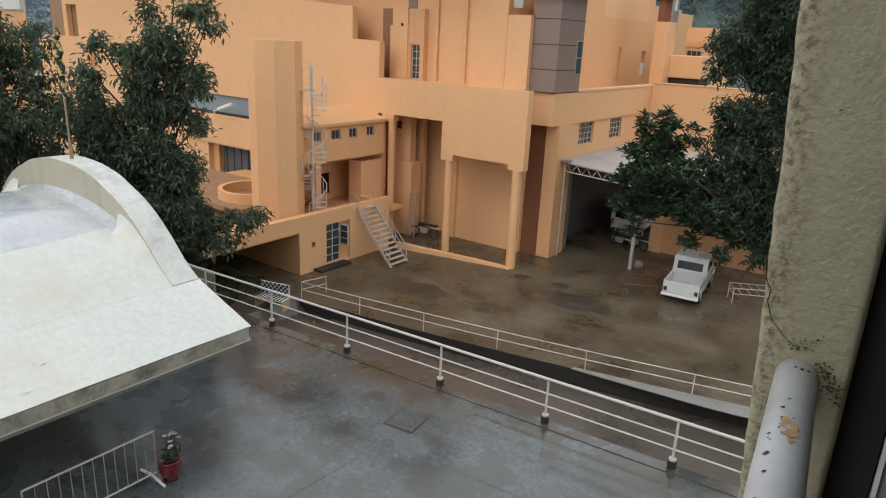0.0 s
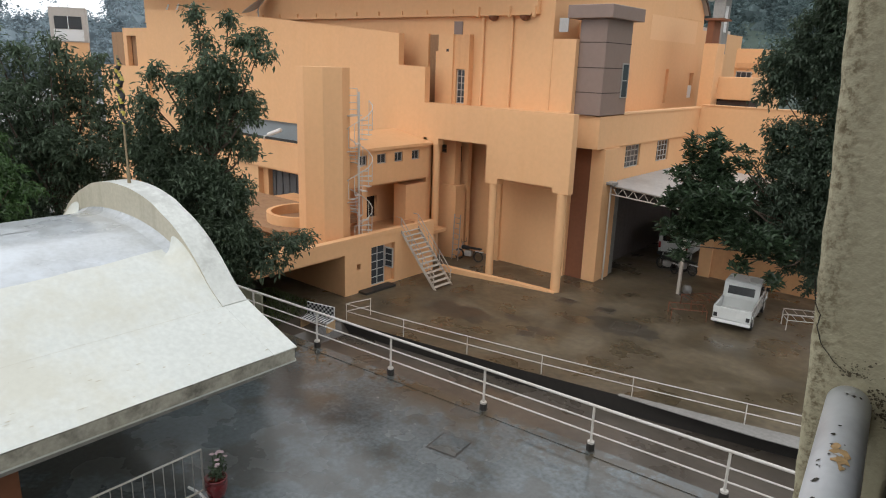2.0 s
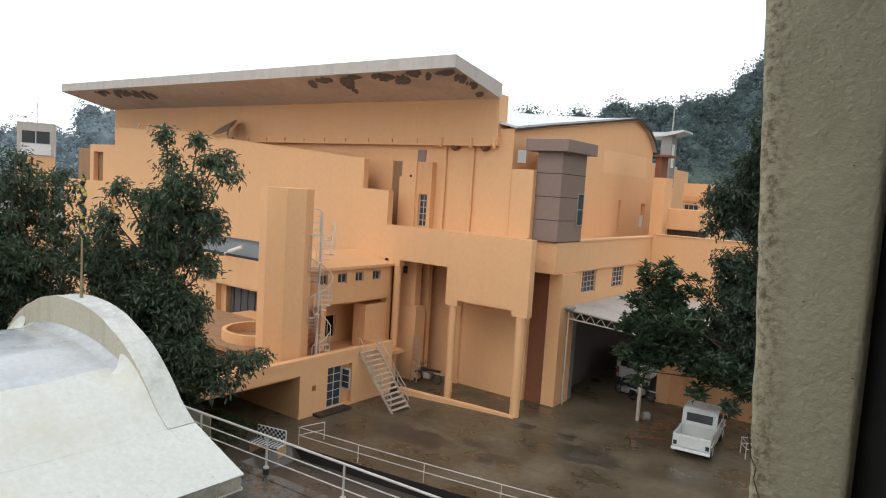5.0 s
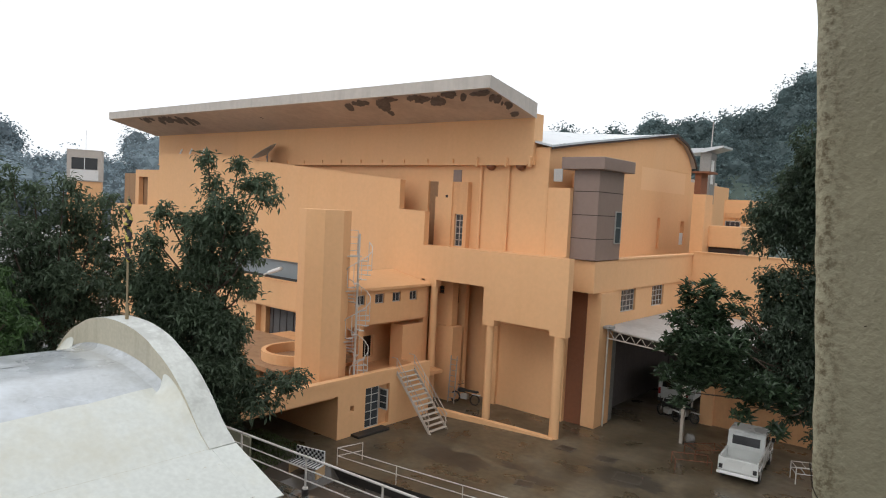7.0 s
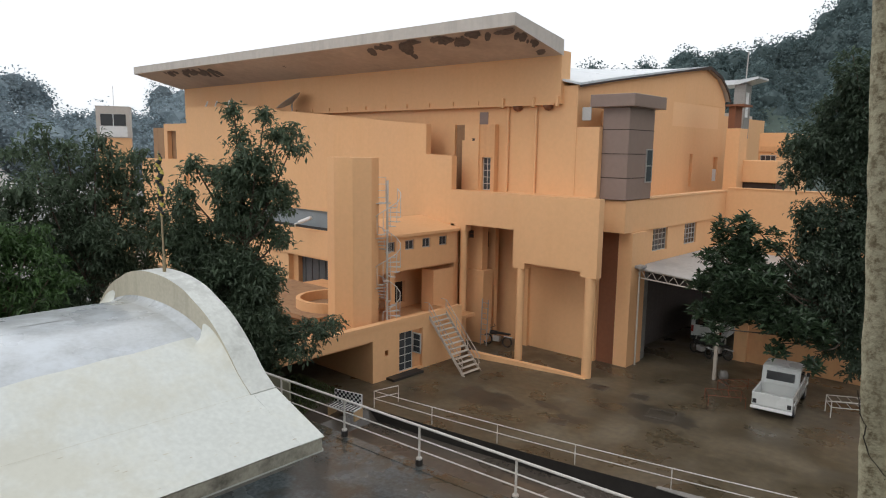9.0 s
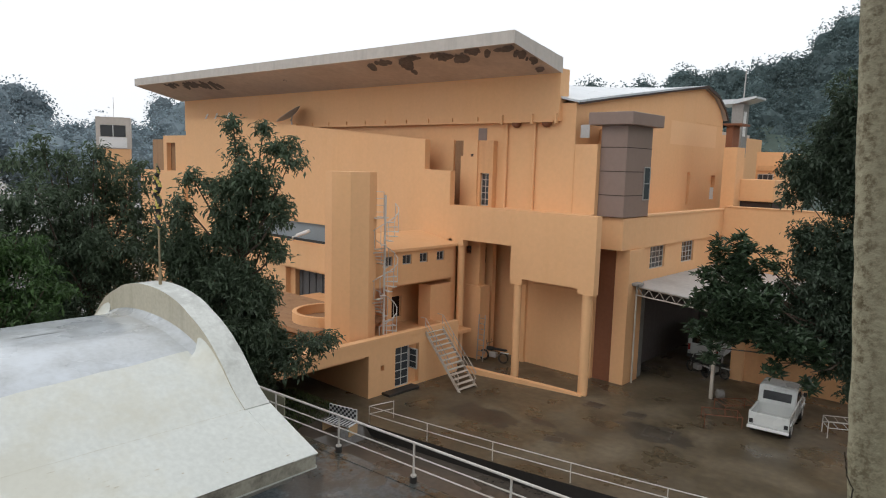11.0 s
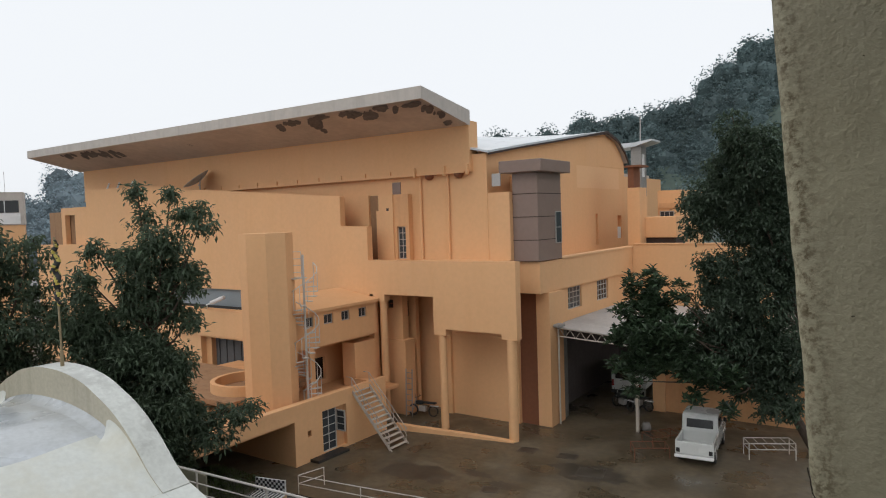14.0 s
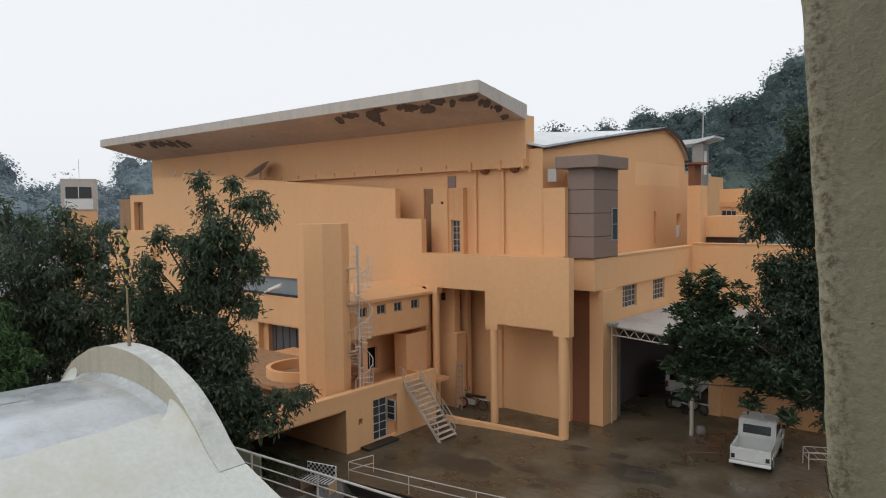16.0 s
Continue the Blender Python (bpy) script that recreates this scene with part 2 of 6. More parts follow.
CANOPY = mat("grey_canopy_sheet", (0.40, 0.385, 0.37), 0.4, 0.1, 0.6, 6.0, 0.04, stain=(0.22, 0.21, 0.19), stain_amount=0.5, wet=0.3)
RIMTOP = mat("rim_top_paint", (0.57, 0.585, 0.55), 0.5, 0.12, 0.8, 10.0, 0.1, stain=(0.38, 0.385, 0.36), stain_amount=0.75, stain_scale=0.8, edge=(0.47, 0.56), wet=0.2)
RIMIN = mat("rim_inner_tint", (0.44, 0.405, 0.315), 0.6, 0.14, 0.9, 10.0, 0.12, stain=(0.30, 0.27, 0.20), stain_amount=0.6, stain_scale=0.9, streak=True, wet=0.2)
STAIRSTEEL = mat("weathered_stair_paint", (0.50, 0.445, 0.385), 0.5, 0.1, 2.0, 25.0, 0.03, stain=(0.30, 0.22, 0.16), stain_amount=0.4, stain_scale=3.0)
WINFRAME = mat("dull_white_frame", (0.46, 0.44, 0.41), 0.5, 0.08, 2.0, 20.0, 0.02)
WETPATCH = mat("standing_water_patch", (0.054, 0.044, 0.031), 0.4, 0.2, 0.8, 6.0, 0.05, wet=0.2)
# walls under the canopy: its shade is put into their colour
GARAGE = mat("shaded_garage_wall", (0.095, 0.078, 0.072), 0.8, 0.2, 0.5, 6.0, 0.1, stain=(0.07, 0.06, 0.055), stain_amount=0.6, stain_scale=0.6, streak=True)
POLE = mat("weathered_pole", (0.24, 0.19, 0.11), 0.6, 0.15, 3.0, 20.0, 0.05)
BLUEGREY = mat("blue_grey_sheet", (0.24, 0.27, 0.285), 0.5, 0.1)
# dull brown-orange; carries the shade of the recess on the roof terrace
DULLBROWN = mat("dull_brown_orange", (0.33, 0.19, 0.10), 0.75, 0.12, 0.5, 6.0, 0.08, stain=(0.20, 0.11, 0.06), stain_amount=0.6, stain_scale=0.7, streak=True)
CURTAIN = mat("grey_shutter", (0.10, 0.095, 0.095), 0.6, 0.15, 0.6, 8.0, 0.05)
PATCHPAINT = mat("repainted_patch", (0.79, 0.475, 0.25), 0.75, 0.03, 0.25, 5.0, 0.05)


# ---- mesh helpers ----
def mesh_ob(name, bm, material, parent=None, label="", smooth=False):
    me = bpy.data.meshes.new(name)
    bmesh.ops.recalc_face_normals(bm, faces=bm.faces) if len(bm.faces) < 4000 else None
    bm.to_mesh(me)
    bm.free()
    for mm in (material if isinstance(material, (list, tuple)) else [material]):
        me.materials.append(mm)
    if smooth:
        for p in me.polygons:
            p.use_smooth = True
    ob = new(name, me)
    if parent:
        ob.parent = parent
        ob.matrix_parent_inverse = parent_world(parent).inverted()
    if label:
        ob["label"] = label
    return ob


def parent_world(ob):
    m = ob.matrix_basis.copy()
    if ob.parent:
        m = parent_world(ob.parent) @ ob.matrix_parent_inverse @ m
    return m


part = mesh_ob


def thing(name, label, category, at=(0, 0, 0), group="", kind=""):
    ob = new(name)
    ob.empty_display_size = 0.2
    ob.matrix_basis = pose(*at)
    return tagged(ob, label, category, group, kind)


def box(bm, x0, x1, y0, y1, z0, z1, bevel=0.0, m=None):
    vs = [bm.verts.new((x, y, z)) for x in (x0, x1) for y in (y0, y1) for z in (z0, z1)]
    fs = [bm.faces.new([vs[i] for i in q]) for q in ((0, 1, 3, 2), (4, 6, 7, 5), (0, 4, 5, 1), (2, 3, 7, 6), (0, 2, 6, 4), (1, 5, 7, 3))]
    if bevel:
        es = list({e for f in fs for e in f.edges})
        r = bmesh.ops.bevel(bm, geom=es, offset=bevel, segments=2, affect="EDGES", profile=0.5)
        vs = list({v for f in r["faces"] for v in f.verts} | {v for v in vs if v.is_valid})
    if m:
        bmesh.ops.transform(bm, matrix=m, verts=vs)
    return vs


def boxes(*dims, bevel=0.0):
    bm = bmesh.new()
    for d in dims:
        box(bm, *d, bevel=bevel)
    return bm


def wall_y(y0, y1, x0, x1, z0, z1, holes=()):
    """A wall along x, from y0 to y1 thick, with rectangular openings (xa, xb, za, zb) through it."""
    bm = bmesh.new()
    xs = sorted({x0, x1, *[h[0] for h in holes], *[h[1] for h in holes]})
    for a, b in zip(xs, xs[1:]):
        zs = sorted({z0, z1, *[z for h in holes if h[0] < b and h[1] > a for z in h[2:]]})
        for c, d in zip(zs, zs[1:]):
            if not any(h[0] <= a and h[1] >= b and h[2] <= c and h[3] >= d for h in holes):
                box(bm, a, b, y0, y1, c, d)
    return tidy(bm)


def tidy(bm):
    """Joins touching boxes into one skin, with no faces inside."""
    bmesh.ops.remove_doubles(bm, verts=bm.verts, dist=0.0005)
    bm.verts.index_update()
    seen = {}
    for f in bm.faces:
        seen.setdefault(frozenset(v.index for v in f.verts), []).append(f)
    gone = [f for fs in seen.values() if len(fs) > 1 for f in fs]
    bmesh.ops.delete(bm, geom=gone, context="FACES_ONLY")
    return bm


def wall_x(x0, x1, y0, y1, z0, z1, holes=()):
    bm = wall_y(-x1, -x0, y0, y1, z0, z1, holes)
    bmesh.ops.transform(bm, matrix=pose(0, 0, 0, 0, 0, 90), verts=bm.verts)
    return bm


def tube(bm, pts, r, sides=8, closed=False):
    """A round bar along points."""
    pts = [Vector(p) for p in pts]
    rings = []
    for i, p in enumerate(pts):
        d = (pts[min(i + 1, len(pts) - 1)] - pts[max(i - 1, 0)]).normalized()
        if closed:
            d = (pts[(i + 1) % len(pts)] - pts[i - 1]).normalized()
        u = d.orthogonal() if abs(d.z) > 0.9 else d.cross(Vector((0, 0, 1)))
        u.normalize()
        w = d.cross(u)
        rr = r[i] if isinstance(r, (list, tuple)) else r
        rings.append([bm.verts.new(p + rr * (math.cos(a) * u + math.sin(a) * w)) for a in [k * 2 * math.pi / sides for k in range(sides)]])
    n = len(rings)
    for i in range(n if closed else n - 1):
        a, b = rings[i], rings[(i + 1) % n]
        for k in range(sides):
            bm.faces.new((a[k], a[(k + 1) % sides], b[(k + 1) % sides], b[k]))
    if not closed:
        bm.faces.new(rings[0][::-1])
        bm.faces.new(rings[-1])
    return bm


def bar(name, pts, r, material, parent, label="", sides=8):
    return part(name, tube(bmesh.new(), pts, r, sides), material, parent, label, smooth=False)


def prism(bm, outline, axis, a, b):
    """An outline of (u, v) carried along an axis from a to b. axis y: (x, z); axis x: (y, z); axis z: (x, y)."""
    def place(u, v, w):
        return {"y": (u, w, v), "x": (w, u, v), "z": (u, v, w)}[axis]
    lo = [bm.verts.new(place(u, v, a)) for u, v in outline]
    hi = [bm.verts.new(place(u, v, b)) for u, v in outline]
    n = len(outline)
    bm.faces.new(lo[::-1])
    bm.faces.new(hi)
    for i in range(n):
        bm.faces.new((lo[i], lo[(i + 1) % n], hi[(i + 1) % n], hi[i]))
    return bm


def grid_window(parent, axis, at, a0, a1, z0, z1, cols, rows, frame_mat=None, depth=0.06, name="window", bars=0.035):
    """A window with a frame, glazing bars and a pane, in the wall plane axis = at."""
    frame_mat = frame_mat or GREYSTEEL

    def b3(bm, a, b, c, d, off, t):
        if axis == "y":
            box(bm, a, b, at + off, at + off + t, c, d)
        else:
            box(bm, at - off - t, at - off, a, b, c, d)
    bm = bmesh.new()
    w = 0.05
    b3(bm, a0, a1, z0, z0 + w, 0.05, depth)
    b3(bm, a0, a1, z1 - w, z1, 0.05, depth)
    b3(bm, a0, a0 + w, z0 + w, z1 - w, 0.05, depth)
    b3(bm, a1 - w, a1, z0 + w, z1 - w, 0.05, depth)
    win = part(name, bm, frame_mat, parent)
    for i in range(1, cols):
        x = a0 + (a1 - a0) * i / cols
        bm = bmesh.new()
        b3(bm, x - bars / 2, x + bars / 2, z0 + w, z1 - w, 0.052, depth - 0.004)
        part("bar", bm, frame_mat, win)
    for i in range(1, rows):
        z = z0 + (z1 - z0) * i / rows
        bm = bmesh.new()
        b3(bm, a0 + w, a1 - w, z - bars / 2, z + bars / 2, 0.055, depth - 0.01)
        part("bar", bm, frame_mat, win)
    bm = bmesh.new()
    b3(bm, a0 + w, a1 - w, z0 + w, z1 - w, 0.075, 0.012)
    part("pane", bm, PANE, win)
    return win


# ---- ground: yard, sunken driveway, terrace ----
ZT = 2.1                                     # terrace level


def far_kerb(x):
    """The yard's edge over the driveway."""
    return 18.05 + 0.0034 * (x + 20.5) ** 2 + 0.125 * (x + 20.5)


def near_edge(x):
    return 12.45 + 0.068 * (x + 15.25)


def drive_z(x):
    return 0.0 if x < -20.3 else -0.5 - 0.012 * min(30.0, x + 19)


bm = bmesh.new()
xs = [-600, -200, -90, -60, -40, -30, -24, -20.5] + [-20 + i for i in range(0, 31)] + [14, 20, 30, 60, 200, 600]
far_row, yard_row, drive_f, drive_n, near_row = [], [], [], [], []
for x in xs:
    k = far_kerb(max(-20.5, min(x, 6)))
    far_row.append(bm.verts.new((x, 700, 0)))
    yard_row.append(bm.verts.new((x, k, 0)))
    drive_f.append(bm.verts.new((x, k - 0.002, drive_z(x))))
    drive_n.append(bm.verts.new((x, near_edge(max(-20, min(x, 12))) - 0.3, drive_z(x))))
    near_row.append(bm.verts.new((x, -400, drive_z(x))))
for i in range(len(xs) - 1):
    for k, (a, b) in enumerate(((yard_row, far_row), (drive_f, yard_row), (drive_n, drive_f), (near_row, drive_n))):
        f = bm.faces.new((a[i], a[i + 1], b[i + 1], b[i]))
        # slot 1 is the driveway wall, its shadow painted near black
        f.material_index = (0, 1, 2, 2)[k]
bmesh.ops.remove_doubles(bm, verts=bm.verts, dist=0.001)
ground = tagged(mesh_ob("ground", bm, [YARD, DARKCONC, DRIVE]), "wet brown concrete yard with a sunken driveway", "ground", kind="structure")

bm = bmesh.new()
xk = [-8.6 + 0.9 * i for i in range(15)]
for a, b in zip(xk, xk[1:]):
    box(bm, a, b, 0, 0.12, -0.02, 0.012)
bm.verts.ensure_lookup_table()
for v in bm.verts:
    wide = 0.6 * max(0.0, min(1.0, (v.co.x + 8.6) / 5))
    v.co.y += far_kerb(v.co.x) - (0.04 + wide if v.co.y < 0.1 else 0.0)
bmesh.ops.remove_doubles(bm, verts=bm.verts, dist=0.001)
tagged(mesh_ob("kerb", bm, KERB), "pale wet concrete kerb above the sunken driveway", "kerb", kind="structure")

# terrace slab with its edge
bm = bmesh.new()
prism(bm, [(-30, near_edge(-30)), (14, near_edge(14)), (14, -6), (-30, -6)], "z", drive_z(14) - 0.3, ZT)
tagged(mesh_ob("terrace", bm, TERRACE), "wet grey concrete terrace with puddles and stains", "terrace", kind="structure")
bm = bmesh.new()
prism(bm, [(-30, near_edge(-30) + 0.12), (14, near_edge(14) + 0.12), (14, near_edge(14) - 0.22), (-30, near_edge(-30) - 0.22)], "z", ZT - 0.25, ZT + 0.02)
tagged(mesh_ob("terrace_kerb", bm, TERRACE), "low wet concrete edge of the terrace", "kerb", kind="structure")
bm = bmesh.new()
for x0, y0, x1, y1 in ((-15.5, 9.6, -2, 10.5), (-9.0, 2.0, -8.4, 12.6)):
    d = Vector((x1 - x0, y1 - y0, 0)).normalized()
    s = Vector((-d.y, d.x, 0)) * 0.0028
    q = [Vector((x0, y0, ZT + 0.004)) - s, Vector((x1, y1, ZT + 0.004)) - s, Vector((x1, y1, ZT + 0.004)) + s, Vector((x0, y0, ZT + 0.004)) + s]
    bm.faces.new([bm.verts.new(p) for p in q])
tagged(mesh_ob("terrace_joint", bm, GRIME), "dark open joints in the terrace concrete", "joint", kind="structure")

# ---- near railing: posts on concrete bases, three bars ----
railing = thing("railing", "white-painted tubular steel railing on concrete bases along the terrace edge", "railing", (-9, near_edge(-9), ZT))
post_x = [-24.2, -21.2, -18.2, -15.22, -12.25, -9.12, -6.15, -3.17, -0.1, 3.0]
for px in post_x:
    py = near_edge(px)
    bar("post", [(px, py, ZT + 0.24), (px, py, ZT + 1.16)], 0.032, RAIL, railing)
    bm = bmesh.new()
    prism(bm, [(px + 0.1 * math.cos(k * math.pi / 4), py + 0.1 * math.sin(k * math.pi / 4)) for k in range(8)], "z", ZT, ZT + 0.2)
    part("base", bm, DARKCONC, railing, "dark wet concrete base")
    bm = bmesh.new()
    prism(bm, [(px + 0.085 * math.cos(k * math.pi / 4), py + 0.085 * math.sin(k * math.pi / 4)) for k in range(8)], "z", ZT + 0.2, ZT + 0.25)
    part("flange", bm, RAIL, railing)
for z, r in ((1.165, 0.037), (0.79, 0.021), (0.46, 0.021)):
    bar("rail", [(-25, near_edge(-25), ZT + z), (3.2, near_edge(3.2), ZT + z)], r, RAIL, railing)

# ---- far railing along the yard's edge ----
frail = thing("railing", "thin white two-bar steel railing beside the sunken driveway", "railing", (-10, far_kerb(-10), 0.07))
fx = [-20.0 + i * 3.05 for i in range(9)]
for z in (0.66, 0.33):
    bar("rail", [(-20.0, 19.35, z + .07), (-20.25, far_kerb(-20) + 0.1, z + .07)], 0.019, RAIL, frail)
    bar("rail", [(-20.25 + 0.8 * i, far_kerb(-20.25 + 0.8 * i) + 0.1, z + .07) for i in range(34)], 0.019, RAIL, frail)
for px in [-20.25, -17.3, -14.4, -11.4, -8.2, -4.75, -1.2, 2.4]:
    bar("post", [(px, far_kerb(px) + 0.1, 0.0), (px, far_kerb(px) + 0.1, 0.73)], 0.019, RAIL, frail)
bar("post", [(-20.0, 19.35, 0), (-20.0, 19.35, 0.73)], 0.019, RAIL, frail)

# ---- vault roof over the terrace ----
vault = thing("vault_roof", "white-painted concrete barrel vault roof with flared eaves, streaked and wet", "roof", (-16.7, 0, ZT))
CX = -16.7
SKIN = [(0, 6.84), (0.9, 6.81), (1.8, 6.70), (2.5, 6.52), (3.2, 6.22), (3.8, 5.93), (4.4, 5.62), (5.2, 5.33), (6.1, 5.02)]
SKINU = [(0, 6.68), (1.8, 6.52), (3.2, 6.03), (4.4, 5.42), (5.2, 5.1), (6.08, 4.74)]
RIM = [(0, 7.68), (0.75, 7.64), (1.5, 7.50), (2.0, 7.31), (2.5, 7.10), (3.0, 6.80), (3.5, 6.39), (3.95, 5.95), (4.4, 5.64)]


def smooth_line(p, per=4):
    """A soft curve through the points, which it keeps."""
    out = []
    for i in range(len(p) - 1):
        a, b, c, d = p[max(i - 1, 0)], p[i], p[i + 1], p[min(i + 2, len(p) - 1)]
        if i == 0:
            a = (-c[0], c[1])
        for k in range(per):
            t = k / per
            out.append(tuple(0.5 * (2 * b[q] + (c[q] - a[q]) * t + (2 * a[q] - 5 * b[q] + 4 * c[q] - d[q]) * t * t + (3 * b[q] - a[q] - 3 * c[q] + d[q]) * t ** 3) for q in (0, 1)))
    return out + [p[-1]]


RIM = smooth_line(RIM)
SKIN = smooth_line(SKIN[:7]) + SKIN[7:]


def at_u(line, u):
    for (a, za), (c, zc) in zip(line, line[1:]):
        if a <= u <= c:
            return za + (zc - za) * (u - a) / (c - a)
    return line[-1][1]


def coat_edge(u, y, side):
    """Shifts the profile so that the coating's edge wanders along the vault."""
    swell = max(0.0, 1 - abs(u - 2.5) / 1.6)
    return u + swell * (min(0.45, 0.075 * (6.3 - y)) + 0.09 * noise.noise(Vector((y * 0.9, side * 3.1, 5))) + 0.03 * noise.noise(Vector((y * 4, side, 9))))


def vault_strip(u0, u1, y0, y1, material, name, label=""):
    bm = bmesh.new()
    top = [p[0] for p in SKIN if u0 <= p[0] <= u1]
    for side in (-1, 1):
        n = 58
        grid = []
        for j in range(n + 1):
            y = y0 + (y1 - y0) * j / n
            us = [coat_edge(u, y, side) for u in top]
            grid.append([bm.verts.new((CX + side * u, y, at_u(SKIN, u) + 0.014 * noise.noise(Vector((u * 1.3, y * 0.7, side))))) for u in us])
        for j in range(n):
            for i in range(len(top) - 1):
                bm.faces.new((grid[j][i], grid[j][i + 1], grid[j + 1][i + 1], grid[j + 1][i]))
    bmesh.ops.remove_doubles(bm, verts=bm.verts, dist=0.001)
    return part(name, bm, material, vault, label, smooth=True)


vault_strip(0, 2.5, -7.0, 7.55, VAULTTOP, "crown", "grey glossy waterproofed crown")
vault_strip(2.5, 6.1, -7.0, 7.55, VAULT, "flank")
bm = bmesh.new()
prism(bm, [(CX - u, z) for u, z in SKINU[::-1]] + [(CX + u, z) for u, z in SKINU[1:]] + [(CX + u, z - 0.05) for u, z in SKINU[:0:-1]] + [(CX - u, z - 0.05) for u, z in SKINU], "y", -7.0, 8.12)
part("underside", bm, VAULT, vault)
for side in (-1, 1):
    bm = bmesh.new()
    box(bm, *sorted((CX + side * 5.98, CX + side * 6.088)), -7.0, 8.08, 4.73, 5.0)
    part("fascia", bm, MOULD, vault, "grey mouldy concrete fascia")
    bm = bmesh.new()
    box(bm, *sorted((CX + side * 5.65, CX + side * 6.0)), -7.0, 7.6, 4.58, 4.74)
    part("gutter_beam", bm, KERB, vault)
    bm = bmesh.new()                          # the flare goes on under the rim's foot
    prism(bm, [(CX + side * u, z) for u, z in ((4.4, 5.62), (5.2, 5.33), (6.1, 5.02))] + [(CX + side * 6.1, 5.0), (CX + side * 5.2, 5.26), (CX + side * 4.4, 5.5)], "y", 7.552, 8.13)
    part("flank_end", bm, VAULT, vault)
bm = bmesh.new()
prism(bm, [(CX - u, z) for u, z in RIM[::-1]] + [(CX + u, z) for u, z in RIM[1:]] + [(CX + 4.35, 5.3), (CX - 4.35, 5.3)], "y", 7.5, 8.11)
bm.normal_update()
# inner face tinted beige: weathering, with its shade put into the colour
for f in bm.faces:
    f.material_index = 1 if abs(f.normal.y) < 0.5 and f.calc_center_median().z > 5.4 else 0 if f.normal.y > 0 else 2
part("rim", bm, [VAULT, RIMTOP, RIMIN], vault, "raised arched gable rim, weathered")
for side in (-1, 1):
    bm = bmesh.new()
    for j in range(29):
        y0 = -7 + j * 0.5
        w0, w1 = [0.02 * noise.noise(Vector((q * 2.1, side, 0))) for q in (y0, y0 + 0.5)]
        bm.faces.new([bm.verts.new(p) for p in ((CX + side * (4.398 + w0), y0, 5.64), (CX + side * (4.402 + w0), y0, 5.638), (CX + side * (4.402 + w1), y0 + 0.5, 5.638), (CX + side * (4.398 + w1), y0 + 0.5, 5.64))])
    part("seam", bm, RIMIN, vault)
# coves between the skin and the rim: a tight grey one on the crown, a broad white sweep on each flank
def cove(u0, u1, n, run, rise, material, label):
    bm = bmesh.new()
    rows = []
    for k in range(n + 1):
        u = u0 + (u1 - u0) * k / n
        zs, zr = at_u(SKIN, abs(u)) - (0.03 if run < 0.7 else 0.006), at_u(RIM, abs(u)) - 0.012
        fade = min(1.0, max(0.0, (4.38 - abs(u)) / 0.9))
        if run > 0.7:                         # the sweep starts tight beside the crown's coating
            fade *= 0.08 + 0.92 * min(1.0, (abs(u) - 2.42) / 0.75)
        wide = (run + 0.06 * noise.noise(Vector((u * 1.5, 2, 0)))) * (0.06 + 0.94 * fade)
        rows.append([bm.verts.new((CX + u, 7.52 - wide * (1 - math.sin(a)), zs + rise * max(0.0, zr - zs) * (1 - math.cos(a)))) for a in [j * math.pi / 20 for j in range(11)]])
    for a, c in zip(rows, rows[1:]):
        for j in range(10):
            bm.faces.new((a[j], c[j], c[j + 1], a[j + 1]))
    part("cove", bm, material, vault, label, smooth=True)


cove(-2.62, 2.62, 44, 0.55, 0.28, VAULTTOP, "grey coated cove under the rim")
cove(2.42, 4.38, 24, 0.85, 1.0, VAULT, "white cove sweeping up to the rim")
cove(-4.38, -2.42, 24, 0.85, 1.0, VAULT, "white cove sweeping up to the rim")
for cx in (-11.55, -21.85):
    for cy in (-2.6, 2.85):
        bm = boxes((cx - 0.2, cx + 0.2, cy - 0.2, cy + 0.2, ZT, 4.9), bevel=0.02)
        part("column", bm, BROWN, vault, "dark brown square column")
rng = random.Random(71)
for k in range(46):
    u, y = rng.uniform(4.5, 5.95), rng.uniform(-1.5, 7.6)
    long_, w = rng.uniform(0.03, 0.13), rng.uniform(0.0015, 0.005)
    bm = bmesh.new()
    ring = []
    for q in range(12):
        a = q * math.pi / 6
        uu, yy = u + w * 2 * math.cos(a) * (1 + rng.uniform(-0.6, 0.6)), y + long_ * math.sin(a) * (1 + rng.uniform(-0.5, 0.5)) * 0.5
        ring.append(bm.verts.new((CX + uu, yy, at_u(SKIN, min(uu, 6.09)) + 0.015)))
    bm.faces.new(ring)
    part("paint_flake", bm, RIMIN, vault, "flaked dirty spot in the white paint")
vault.matrix_basis = pose(-16.7, 0, ZT - 0.1)

# ---- the orange building ----
bld = thing("building", "large orange-painted concrete building with terraces and a broad upturned roof", "building", (-25, 28, 0))
YF = 27.71
# portico beam with stepped lower edge
bm = bmesh.new()
prism(bm, [(-24.55, 8.62), (-15.45, 8.62), (-15.45, 4.9), (-16.31, 4.9), (-16.31, 5.16), (-19.54, 5.16), (-19.54, 4.84), (-20.28, 4.84), (-20.28, 6.78), (-23.5, 6.78), (-23.5, 6.42), (-24.55, 6.42)][::-1], "y", YF, YF + 0.45)
part("portico_beam", bm, ORANGE, bld)
part("portico_slab", boxes((-26.0, -16.95, YF + 0.45, 31.2, 6.8, 7.05)), ORANGE, bld)
part("terrace_slab", boxes((-26.4, -16.95, YF + 0.45, 29.9, 8.25, 8.45)), ORANGE, bld)
